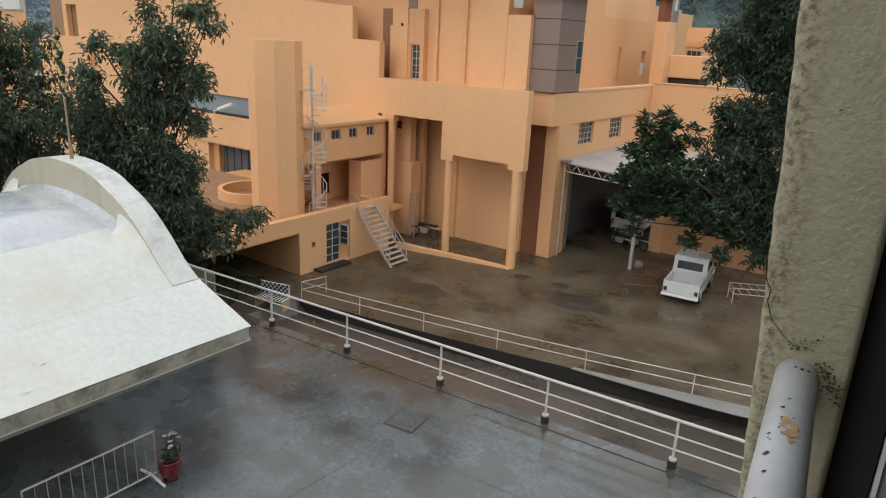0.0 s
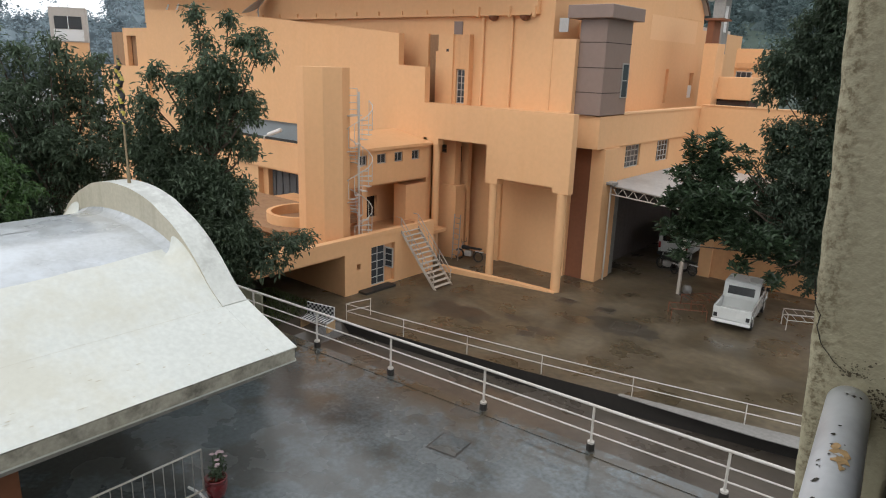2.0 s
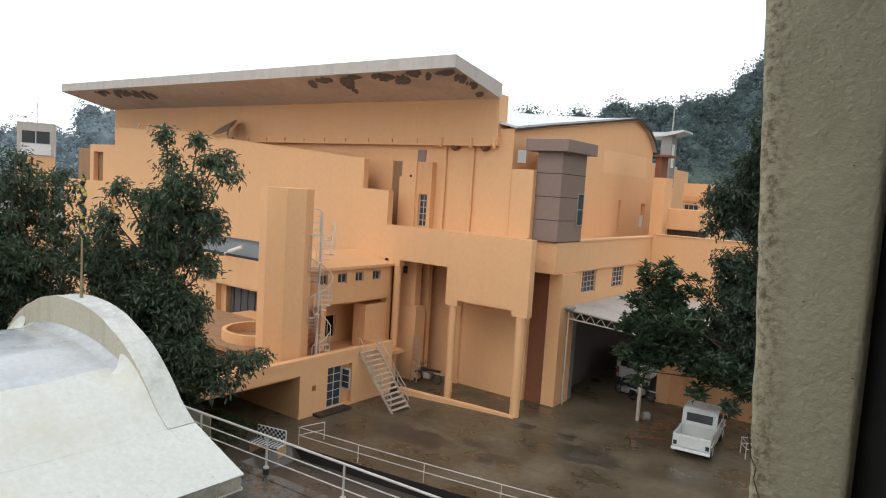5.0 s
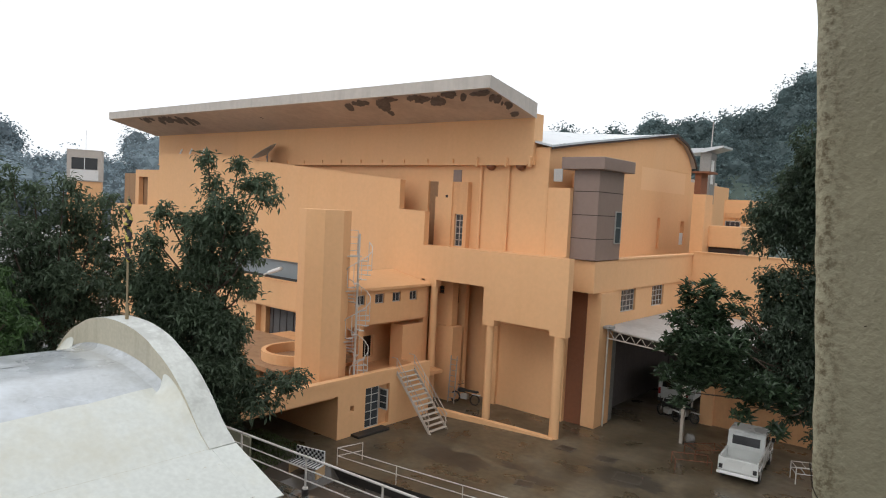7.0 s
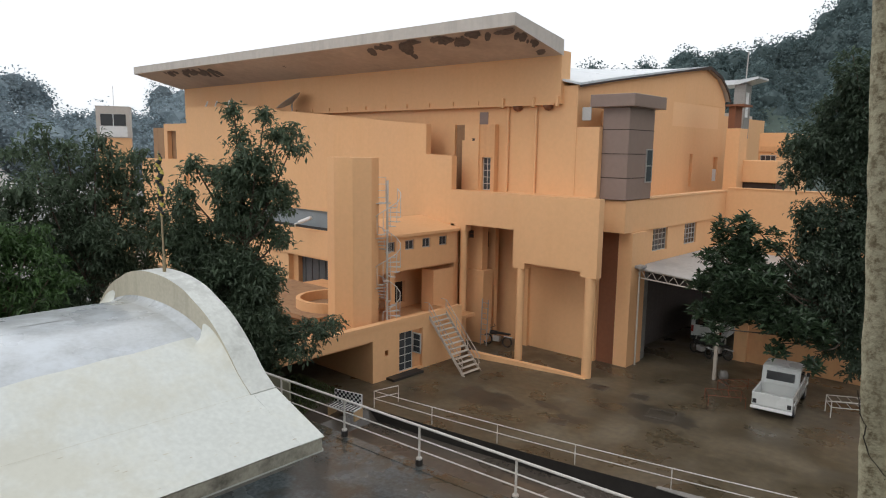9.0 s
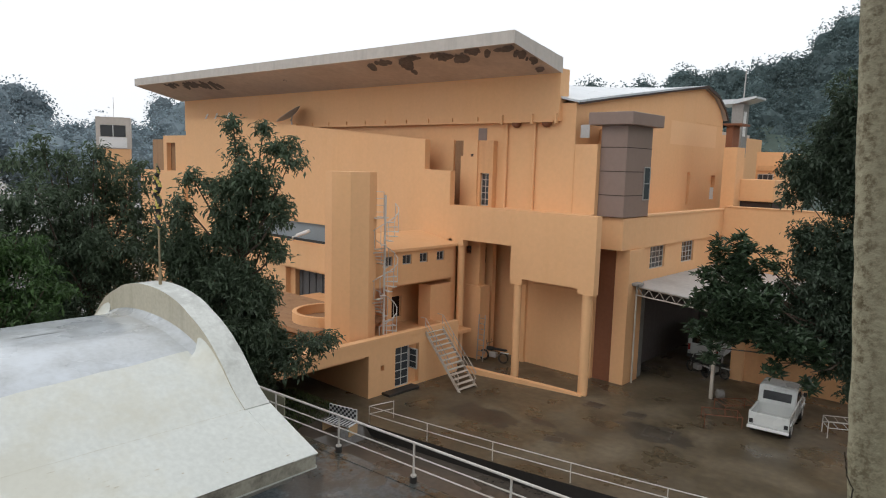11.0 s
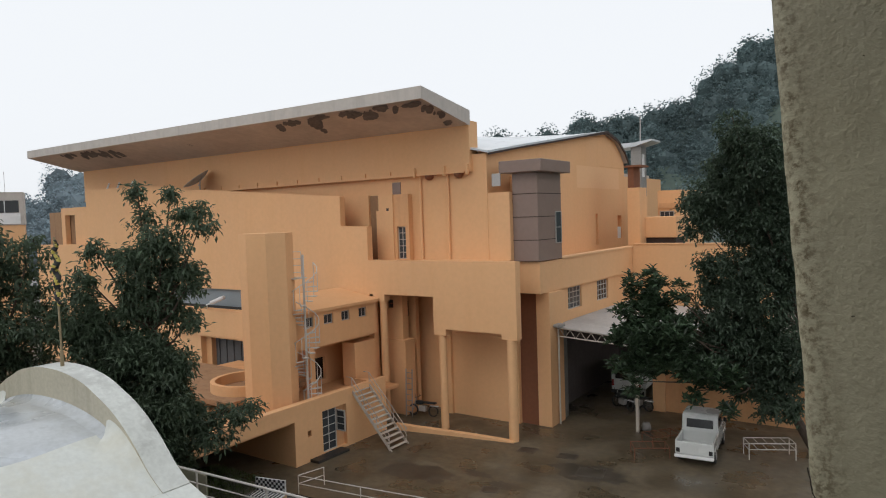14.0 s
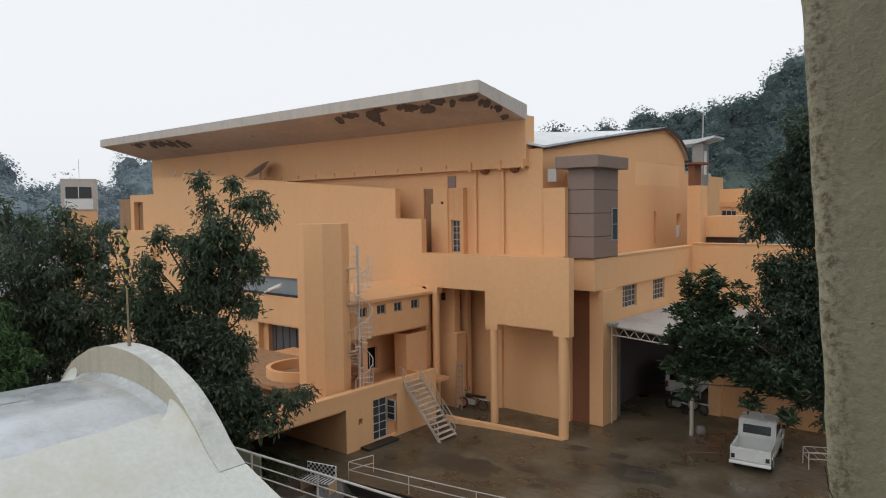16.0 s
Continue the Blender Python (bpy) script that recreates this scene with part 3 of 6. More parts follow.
for cx, cy, top, rc0 in ((-23.75, YF + 0.2, 6.42, 0.2), (-19.88, YF + 0.2, 4.84, 0.205), (-15.86, YF + 0.2, 4.9, 0.24)):
    bm = bmesh.new()
    n = 20
    prism(bm, [(cx + rc0 * math.cos(k * 2 * math.pi / n), cy + rc0 * math.sin(k * 2 * math.pi / n)) for k in range(n)], "z", 0, top)
    part("column", bm, ORANGE, bld, smooth=False)
# back and side walls of the portico
part("back_wall", wall_y(30.4, 30.7, -21.0, -16.9, 0, 6.9), ORANGE, bld)
part("back_panel", boxes((-20.7, -17.2, 30.33, 30.4, 4.35, 4.5)), ORANGE, bld)
part("pilaster", boxes((-21.25, -21.0, 30.2, 30.7, 0, 6.9)), ORANGE, bld)
part("back_wall", wall_y(30.9, 31.2, -24.0, -21.2, 0, 6.9), ORANGE, bld)
part("pier", wall_y(29.9, 30.2, -24.2, -23.1, 0, 6.8, [(-24.12, -23.6, 5.3, 6.2)]), ORANGE, bld)
grid_window(bld, "y", 29.95, -24.12, -23.6, 5.3, 6.2, 2, 2, BROWN)
part("side_wall", wall_x(-24.62, -24.42, 28.6, 31.0, 0, 6.9), ORANGE, bld)
part("pier", boxes((-24.2, -23.0, 28.75, 29.6, 0, 4.15), bevel=0.02), ORANGE, bld)
part("pier", wall_y(28.9, 29.4, -24.4, -23.25, 4.15, 6.8, [(-24.3, -23.88, 5.88, 6.34)]), ORANGE, bld)
grid_window(bld, "y", 28.95, -24.3, -23.88, 5.88, 6.34, 1, 2, BROWN)
part("brown_panel", boxes((-16.95, -15.9, 30.66, 30.9, 0, 6.85)), BROWN, bld, "dark brown painted recess")
# low kerb of the portico floor, running out towards the corner column
bm = bmesh.new()
ka = [(-22.05, 26.4), (-20.9, 26.62), (-19.4, 26.92), (-17.8, 27.22), (-16.6, 27.42), (-15.7, 27.56)]
for i, ((ax, ay), (bx, by)) in enumerate(zip(ka, ka[1:])):
    h0, h1 = 0.32 - 0.05 * i, 0.27 - 0.05 * i
    q = [bm.verts.new(p) for p in ((ax, ay, -0.02), (bx, by, -0.02), (bx, by + 0.3, -0.02), (ax, ay + 0.3, -0.02), (ax, ay, h0), (bx, by, h1), (bx, by + 0.3, h1), (ax, ay + 0.3, h0))]
    for k in ((4, 5, 6, 7), (0, 1, 5, 4), (2, 3, 7, 6)):
        bm.faces.new([q[v] for v in k])
part("portico_kerb", bm, ORANGE, bld)

# tall front wall, with its sloping parapet
bm = bmesh.new()
prism(bm, [(-54, 6.77), (-54, 13.95), (-44, 13.65), (-40.3, 13.28), (-26.5, 12.17), (-26.5, 10.52), (-24.55, 10.45), (-24.55, 6.77)][::-1], "y", YF, YF + 0.4)
part("front_wall", bm, ORANGE, bld)
part("front_wall", wall_y(YF, YF + 0.4, -54, -24.3, 0, 6.77, [(-43, -35.0, 5.3, 6.6), (-39.9, -34.6, 0.3, 3.3)]), ORANGE, bld)
part("band", boxes((-43.0, -34.0, YF - 0.12, YF, 3.4, 5.2)), ORANGE, bld)
part("screen", boxes((-43, -35.0, YF + 0.22, YF + 0.28, 5.3, 6.6)), BLUEGREY, bld, "blue-grey sheet closing the opening")
part("screen_edge", boxes((-43, -35.0, YF + 0.1, YF + 0.22, 5.3, 5.46)), DARKCONC, bld)
for k in range(13):                           # upright folds of the shutter in the lower opening
    part("shutter_fold", boxes((-39.3 + 0.38 * k, -38.95 + 0.38 * k, YF + 0.75 + 0.05 * (k % 2), YF + 0.85 + 0.05 * (k % 2), 0.3, 3.3), bevel=0.02), CURTAIN, bld)
part("inner_wall", boxes((-42, -34, YF + 3.0, YF + 3.2, 0, 6.8)), BROWN, bld)
part("opening_reveal", boxes((-39.9, -39.3, YF + 0.4, YF + 0.9, 0.3, 3.3)), ORANGE_IN, bld)
part("side_block", wall_y(YF + 0.2, YF + 0.6, -58.5, -54, 2, 12.6, [(-57.9, -56.3, 9.6, 12.0)]), ORANGE, bld)
part("side_inner_wall", boxes((-61.5, -54, YF + 0.65, YF + 0.75, 2, 12.3)), DULLBROWN, bld)
part("side_wall", wall_y(YF - 0.3, YF - 0.004, -62, -53.9, 0, 9.6), ORANGE, bld)

for px in (-51.23, -49.76, -47.93):              # short stays leaning over the parapet
    bar("stay", [(px, YF + 0.2, 13.7), (px + 0.45, YF + 0.2, 14.24)], 0.06, WHITE, bld)

# polygonal stair tower
bm = bmesh.new()
TC = (-24.44, 20.62)
oct_pts = [(TC[0] + 1.2 * math.cos(radians(4 + 45 * k)), TC[1] + 1.2 * math.sin(radians(4 + 45 * k))) for k in range(8)]
prism(bm, oct_pts, "z", 1.9, 10.36)
part("tower", bm, ORANGE, bld, "tall plain octagonal orange tower")

# wing with small high windows
holes = [(22.45, 23.05, 5.7, 6.2), (23.75, 24.4, 5.7, 6.2), (25.0, 25.6, 5.7, 6.2), (26.3, 26.9, 5.7, 6.2)]
part("wing_wall", wall_x(-24.35, -24.1, 21.4, YF, 4.68, 6.42, holes), ORANGE, bld)
for h in holes:
    grid_window(bld, "x", -24.12, *h, 2, 1)
bm = bmesh.new()
prism(bm, [(-23.85, 6.42), (-26.8, 6.9), (-26.8, 7.05), (-23.85, 6.56)], "y", 21.2, YF - 0.004)
part("wing_roof", bm, ORANGE, bld)
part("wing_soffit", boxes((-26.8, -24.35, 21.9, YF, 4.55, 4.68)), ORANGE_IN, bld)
part("wing_back", wall_x(-26.6, -26.4, 23.3, YF, 1.9, 4.6, [(23.6, 23.95, 2.0, 3.5), (25.0, 26.0, 2.3, 3.5)]), ORANGE, bld)
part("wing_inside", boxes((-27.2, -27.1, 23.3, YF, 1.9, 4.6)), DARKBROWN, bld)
part("wing_column", boxes((-24.4, -24.05, 22.65, 23.0, 2.0, 4.68), bevel=0.015), ORANGE, bld)
part("wing_column", boxes((-26.1, -25.75, 24.2, 24.55, 2.0, 4.6), bevel=0.015), ORANGE, bld)
part("wing_block", boxes((-25.2, -24.3, 26.1, YF, 2.0, 4.35), bevel=0.015), ORANGE, bld)
# ring balcony
bm = bmesh.new()
rc, n = (-27.1, 21.45), 40
for k in range(n):
    a, b = [2 * math.pi * q / n for q in (k, k + 1)]
    prism(bm, [(rc[0] + r * math.cos(q), rc[1] + r * math.sin(q)) for r, q in ((1.85, a), (1.85, b), (1.62, b), (1.62, a))], "z", 2.72, 3.2)
bmesh.ops.remove_doubles(bm, verts=bm.verts, dist=0.001)
part("ring_parapet", tidy(bm), ORANGE, bld, "round orange parapet")
part("ring_floor", boxes((-36, -25.5, 19.0, 24, 2.5, 2.72)), DULLBROWN, bld, "dull brown floor of the round balcony")
part("ring_step", boxes((-34, -29.3, 19.4, 19.75, 2.72, 2.95), bevel=0.02), ORANGE, bld)

# low block with the steel stair
XL = -22.44
part("low_wall", wall_x(XL - 0.28, XL, 11.5, 26.3, 0, 2.74, [(12.2, 20.07, 0, 2.02), (21.76, 23.36, 0.12, 2.08), (20.82, 21.05, 1.15, 1.42)]), ORANGE, bld)
part("low_parapet", boxes((XL - 0.34, XL + 0.03, 11.5, 24.0, 2.56, 2.76)), ORANGE, bld)
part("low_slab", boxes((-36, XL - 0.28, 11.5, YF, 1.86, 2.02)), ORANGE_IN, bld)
part("garage_wall", boxes((-29.0, XL - 0.28, 20.07, 20.3, 0, 1.86)), ORANGE, bld)
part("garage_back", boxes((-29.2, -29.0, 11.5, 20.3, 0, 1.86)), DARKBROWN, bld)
part("low_end", wall_y(26.0, 26.3, -24.3, XL - .28, 0, 2.5), ORANGE, bld)
grid_window(bld, "x", XL - 0.06, 21.76, 22.75, 0.12, 2.08, 2, 5, WINFRAME, name="glazed_door")
part("door_reveal", boxes((XL - 0.27, XL - 0.2, 22.76, 23.36, 0.12, 2.08)), ORANGE_IN, bld)
grid_window(bld, "y", 22.8, XL - 0.2, XL + 0.35, 0.9, 1.9, 1, 3, WINFRAME, name="open_casement")
part("door_step", boxes((XL, XL + 0.55, 20.9, 22.9, 0, 0.12), bevel=0.02), DARKCONC, bld)

# ---- main hall with its upturned roof ----
part("hall_wall", wall_y(29.5, 29.9, -57, -18.92, 8.2, 13.08), ORANGE, bld)
part("hall_ledge", boxes((-57, -19.06, 29.14, 29.5, 13.08, 13.18)), ORANGE, bld)
part("hall_upper_wall", boxes((-57, -19.05, 29.2, 29.9, 13.18, 15.6)), ORANGE, bld)
part("hall_fin", boxes((-19.05, -18.74, 29.18, 30.0, 13.12, 15.7)), ORANGE, bld)
bm = bmesh.new()
lo = [(-57.7, 25.2, 16.55), (-18.72, 25.2, 16.32), (-18.72, 29.3, 15.45), (-57.7, 29.3, 15.6)]
hi = [(-57.7, 25.2, 17.12), (-18.72, 25.2, 16.9), (-18.72, 29.3, 16.22), (-57.7, 29.3, 16.4)]
v = [bm.verts.new(p) for p in lo + hi]
for q, mi in (((3, 2, 1, 0), 1), ((4, 5, 6, 7), 0), ((0, 1, 5, 4), 0), ((1, 2, 6, 5), 0), ((2, 3, 7, 6), 0), ((3, 0, 4, 7), 0)):
    bm.faces.new([v[i] for i in q]).material_index = mi
part("hall_roof", bm, [EAVE, SOFFIT], bld, "broad upturned concrete roof with peeling soffit")
part("hall_roof_back", boxes((-57, -19.6, 29.3, 60, 13.6, 13.9)), EAVE, bld)
part("hall_body", boxes((-57, -19.2, 31.3, 62, 0, 13.6)), ORANGE, bld)
# small brackets on the ledge
for k in range(15):
    bx = -50 + k * 1.86
    part("bracket", boxes((bx - 0.03, bx + 0.03, 29.1, 29.2, 13.2, 13.42)), ORANGE, bld)
# wall blocks on the roof terrace
part("terrace_block", boxes((-27.9, -25.76, 29.3, 29.498, 8.45, 12.19)), ORANGE, bld)
# brown panel standing in for the shaded recess between the blocks
part("terrace_block", boxes((-25.76, -24.99, 29.44, 29.498, 8.45, 12.17)), DULLBROWN, bld, "brown strip with a recess's shade put in its colour")
bm = bmesh.new()
prism(bm, [(-24.99, 8.45), (-23.8, 8.45), (-23.8, 12.17), (-24.82, 12.17), (-24.82, 11.3), (-24.99, 11.3)], "y", 29.05, 29.498)
part("terrace_block", bm, ORANGE, bld)
# dark plate in place of the small hole's shade
part("wall_hole", boxes((-24.25, -24.08, 29.04, 29.05, 11.28, 11.42)), DARKBROWN, bld)
# this block's shaded tone is put into its colour
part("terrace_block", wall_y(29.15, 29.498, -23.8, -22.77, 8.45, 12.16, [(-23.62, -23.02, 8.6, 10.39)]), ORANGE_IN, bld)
grid_window(bld, "y", 29.22, -23.62, -23.02, 8.6, 10.39, 2, 5, STAIRSTEEL)
part("terrace_block", boxes((-22.0, -16.64, 29.25, 29.498, 8.45, 8.58)), ORANGE, bld)
for px in (-22.1, -20.3):
    bar("drain_pipe", [(px, 29.4, 8.5), (px, 29.4, 13.1)], 0.075, ORANGE, bld, sides=12)
for px in (-22.25, -20.32, -18.86):
    part("ledge_bracket", boxes((px - 0.07, px + 0.07, 29.02, 29.2, 12.98, 13.5), bevel=0.02), ORANGE, bld)
# right block
part("corner_block", boxes((-18.92, -16.64, 29.46, 31.29, 8.45, 11.98)), ORANGE, bld)
part("corner_block", boxes((-18.92, -17.97, 29.47, 30.2, 11.98, 14.0)), ORANGE, bld)
bar("drain_pipe", [(-17.93, 29.45, 8.5), (-17.93, 29.45, 14.0)], 0.05, ORANGE, bld)
bm = bmesh.new()
prism(bm, [(29.6, 8.3), (29.6, 13.97), (33, 14.55), (36.5, 15.05), (41, 15.72), (45.3, 16.3), (47.4, 15.82), (48.6, 15.1), (49.3, 14.4), (49.3, 8.3)], "x", -40, -18.25)
part("barrel_hall", bm, ORANGE, bld)
part("gable_wall", wall_x(-18.25, -17.99, 29.6, 49.3, 7.9, 13.9, [(43.7, 44.15, 8.6, 10.73), (47.75, 48.6, 8.85, 10.54)]), ORANGE, bld)
bm = bmesh.new()
prism(bm, [(29.6, 13.9), (29.6, 13.97), (33, 14.55), (36.5, 15.05), (41, 15.72), (45.3, 16.3), (47.4, 15.82), (48.6, 15.1), (49.25, 14.4), (49.3, 13.9)], "x", -18.25, -17.99)
part("gable_top", bm, ORANGE, bld)
part("gable_patch", boxes((-17.99, -17.986, 40.7, 48.2, 12.45, 13.9)), PATCHPAINT, bld, "lighter repainted patch")
part("gable_patch", boxes((-17.99, -17.985, 44.6, 48.9, 13.95, 14.0)), ORANGE_IN, bld)
part("slit_sill", boxes((-18.2, -18.05, 47.77, 48.58, 8.87, 9.7)), WHITE, bld)
bm = bmesh.new()
prof = [(29.3, 13.99), (33, 14.57), (36.5, 15.08), (41, 15.75), (45.4, 16.33), (47.5, 15.86), (48.8, 15.1), (49.5, 14.4)]
lines = []
for y, z in prof:
    rise = 1.3 * max(0, (45 - y) / 13)
    lines.append([bm.verts.new(p) for p in ((-17.7, y, z), (-17.7, y, z + 0.11), (-24.5, y, z + rise + 0.11), (-24.5, y, z + rise))])
for a, c in zip(lines, lines[1:]):
    for k in range(4):
        bm.faces.new((a[k], a[(k + 1) % 4], c[(k + 1) % 4], c[k]))
bm.faces.new(lines[0])
bm.faces.new(lines[-1][::-1])
part("barrel_roof", bm, METALROOF, bld, "pale wet metal sheet roof")
bm = bmesh.new()                              # brown verge board under the sheet
lines = []
for y, z in prof:
    up = 0.115 if y > 45.2 else -0.004
    drop = 0.10
    lines.append([bm.verts.new(p) for p in ((-17.72, y, z - drop), (-17.72, y, z + up), (-17.66, y, z + up), (-17.66, y, z - drop))])
for a, c in zip(lines, lines[1:]):
    for k in range(4):
        bm.faces.new((a[k], a[(k + 1) % 4], c[(k + 1) % 4], c[k]))
bm.faces.new(lines[0])
bm.faces.new(lines[-1][::-1])
part("verge_board", bm, DARKBROWN, bld, "brown verge board")
# side block with the band
XS = -15.3
part("band", boxes((-17.6, XS, 29.95, 43.2, 6.87, 7.9), (-15.6, XS, 32.4, 43.2, 7.9, 8.45), (-17.6, XS, 29.95, 32.4, 7.9, 8.45)), ORANGE, bld)
part("band_cap", boxes((-15.7, XS + 0.06, 32.4, 43.2, 8.45, 8.56), bevel=0.015), PATCHPAINT, bld)
part("ledge_floor", boxes((-17.985, -17.6, 29.95, 49.3, 7.9, 8.0), (-17.6, -15.34, 31.4, 43.1, 7.9, 8.0)), ORANGE, bld)
part("bay_link", boxes((-17.985, -16.6, 31.95, 32.38, 8.0, 12.88)), ORANGE, bld)
holes = [(33.45, 35.25, 5.6, 6.8), (37.5, 39.2, 5.6, 6.8)]
part("side_wall", wall_x(-15.8, -15.45, 31.3, 43.2, 4.7, 6.85, holes), ORANGE, bld)
for h in holes:
    grid_window(bld, "x", -15.5, *h, 4, 4, WINFRAME)
part("pilaster", boxes((-15.92, -15.17, 30.62, 32.2, 0, 6.85), bevel=0.015), ORANGE, bld)
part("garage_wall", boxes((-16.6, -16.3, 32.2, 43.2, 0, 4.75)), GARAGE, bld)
# dark panel over the end wall, standing in for the bay's shade
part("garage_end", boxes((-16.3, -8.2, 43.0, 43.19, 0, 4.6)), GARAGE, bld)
part("garage_pier", boxes((-16.0, -15.3, 32.25, 32.9, 0, 4.7), bevel=0.01), KERB, bld)
# grey-brown panel tower on the corner
pt = part("panel_tower", boxes((-16.62, -15.24, 29.75, 32.4, 8.5, 12.9)), GREYPANEL, bld, "grey-brown panelled bay")
for z in (9.55, 10.7, 11.85):
    part("joint", boxes((-16.625, -15.23, 29.738, 32.41, z - 0.018, z + 0.018)), DARKBROWN, pt)
part("panel_tower_cap", boxes((-17.15, -14.82, 29.35, 32.75, 12.9, 13.5), bevel=0.03), GREYPANEL, bld)
grid_window(bld, "x", -15.14, 31.65, 32.35, 9.3, 10.95, 1, 2, GREYSTEEL)
# right end
part("end_wall", boxes((-15.45, -7.0, 43.2, 43.6, 0, 8.66)), ORANGE, bld)
part("end_wall_cap", boxes((-15.2, -7.0, 43.14, 43.66, 8.66, 8.71)), PATCHPAINT, bld)
part("end_pier", boxes((-15.72, -14.9, 43.6, 45.0, 8.2, 12.35)), ORANGE, bld)
part("end_pier", boxes((-15.7, -15.3, 43.7, 44.9, 12.35, 13.7)), BROWN, bld)
part("end_pier_cap", boxes((-15.85, -14.75, 43.5, 45.1, 13.7, 13.82)), BROWN, bld)
part("end_block", boxes((-15.1, -13.5, 48, 54, 8.2, 12.2)), ORANGE, bld)
part("end_lintel", boxes((-14.98, -13.6, 47.9, 47.99, 10.95, 11.3)), ORANGE_IN, bld)
part("end_balcony", boxes((-15.0, -12.85, 44.6, 47, 9.02, 10.4), bevel=0.05), ORANGE, bld)
# dark block standing in for the shaded gap under the balcony
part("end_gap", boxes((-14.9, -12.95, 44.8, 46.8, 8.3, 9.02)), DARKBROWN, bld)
grid_window(bld, "y", 47.9, -14.95, -13.95, 9.9, 10.75, 3, 1)
part("penthouse", boxes((-19.45, -18.6, 55, 56.3, 12, 16.1)), KERB, bld)
part("penthouse_door", boxes((-18.6, -18.58, 55.2, 55.8, 13.6, 15.5)), WHITE, bld)
bm = bmesh.new()
prism(bm, [(-20.5, 16.0), (-19.0, 16.1), (-17.6, 16.45), (-17.6, 16.6), (-19.0, 16.42), (-20.5, 16.42)], "y", 54.6, 57)
part("penthouse_roof", bm, METALROOF, bld)
bar("antenna", [(-18.75, 55.3, 16.2), (-18.7, 55.3, 18.6)], 0.05, GREYSTEEL, bld)
part("yard_wall", wall_y(36.1, 36.4, -11.6, -3.0, 0, 3.2), ORANGE_IN, bld)
part("yard_pier", boxes((-11.75, -11.1, 35.9, 36.5, 0, 3.3)), ORANGE, bld)

# ---- window of the room the camera looks out of ----
bm = bmesh.new()
# the jamb's outer edge leans, bows a little and is uneven
n, nx = 170, 20
zz = [9.0 + 3.4 * i / n for i in range(n + 1)]
left = [-0.1687 - 0.0667 * (z - 10.7) - 0.0088 * (z - 10.7) ** 2 + 0.0022 * noise.noise(Vector((0, 0, z * 12))) + 0.0016 * noise.noise(Vector((3, 0, z * 47))) for z in zz]


def jamb_y(x, z):
    """The face's relief: soft trowel waves and small lumps near the outer edge."""
    lump = max(0.0, (-0.10 - x) / 0.06)
    return 0.93 + 0.0009 * noise.noise(Vector((x * 30, 1, z * 22))) + 0.0014 * lump * noise.noise(Vector((x * 90, 4, z * 80)))


front = []
for z, a in zip(zz, left):
    row = []
    for k in range(nx + 1):
        x = a + (-0.0385 - a) * k / nx + (0.0008 * noise.noise(Vector((7, 0, z * 60))) if k == nx else 0)
        row.append(bm.verts.new((x, jamb_y(x, z) + (0.007 if k == 0 else 0.0015 if k == 1 else 0.003 if k == nx else 0), z)))
    front.append(row)
back = [[bm.verts.new((a, 4.0, z)), bm.verts.new((-0.0385, 4.0, z))] for z, a in zip(zz, left)]
for i in range(n):
    for k in range(nx):
        bm.faces.new((front[i][k], front[i][k + 1], front[i + 1][k + 1], front[i + 1][k]))
    bm.faces.new((back[i][0], front[i][0], front[i + 1][0], back[i + 1][0]))
    bm.faces.new((front[i][nx], back[i][1], back[i + 1][1], front[i + 1][nx]))
tagged(mesh_ob("wall_window_jamb", bm, JAMB, smooth=True), "cream-painted uneven plaster window jamb, cracked and mouldy", "wall", kind="structure")
# crack in the plaster
bm = bmesh.new()
ck = [(-0.1571, 10.5006), (-0.1539, 10.4823), (-0.1517, 10.4698), (-0.1439, 10.4564), (-0.1454, 10.4419), (-0.1373, 10.419), (-0.1214, 10.4016), (-0.1114, 10.3944), (-0.1022, 10.3878)]
line = []
for (ax, az), (bx, bz) in zip(ck, ck[1:]):
    for q in range(4):
        f = q / 4
        line.append((ax + (bx - ax) * f + 0.0012 * noise.noise(Vector((az * 300, f * 9, 0))), az + (bz - az) * f))
prev = None
for i, (x, z) in enumerate(line):
    w = 0.0007 + 0.0006 * abs(noise.noise(Vector((i * 0.7, 0, 3))))
    cur = [bm.verts.new((x - w, 0.9262, z)), bm.verts.new((x + w, 0.9262, z))]
    if prev:
        bm.faces.new((prev[0], prev[1], cur[1], cur[0]))
    prev = cur
tagged(mesh_ob("plaster_crack", bm, GRIME), "thin dark crack in the plaster jamb", "crack", kind="structure")
# grime and chipped spots round the pipe's end
rng = random.Random(51)
spots = [(-0.100, 10.389, 0.0035), (-0.092, 10.392, 0.0022), (-0.107, 10.386, 0.0018), (-0.080, 10.406, 0.0022), (-0.075, 10.412, 0.0013), (-0.152, 10.472, 0.0014), (-0.1093, 10.6859, 0.0014), (-0.098, 10.98, 0.0012), (-0.072, 10.86, 0.0012), (-0.047, 10.60, 0.0014)]
for k in range(150):
    f = rng.random()
    spots.append((-0.072 + 0.026 * f + rng.gauss(0, 0.005), 10.376 - 0.04 * f + rng.gauss(0, 0.006), rng.uniform(0.0004, 0.0018)))
for k in range(90):
    spots.append((-0.098 + rng.gauss(0, 0.012), 10.388 + abs(rng.gauss(0, 0.010)), rng.uniform(0.0003, 0.0011)))
bm = bmesh.new()
for cx, cz, r in spots:
    if cx > -0.041:
        continue
    bm.faces.new([bm.verts.new((cx + r * (1 + rng.uniform(-.6, .6)) * math.cos(k * 0.628), 0.9256, cz + 0.8 * r * (1 + rng.uniform(-.6, .6)) * math.sin(k * 0.628))) for k in range(10)])
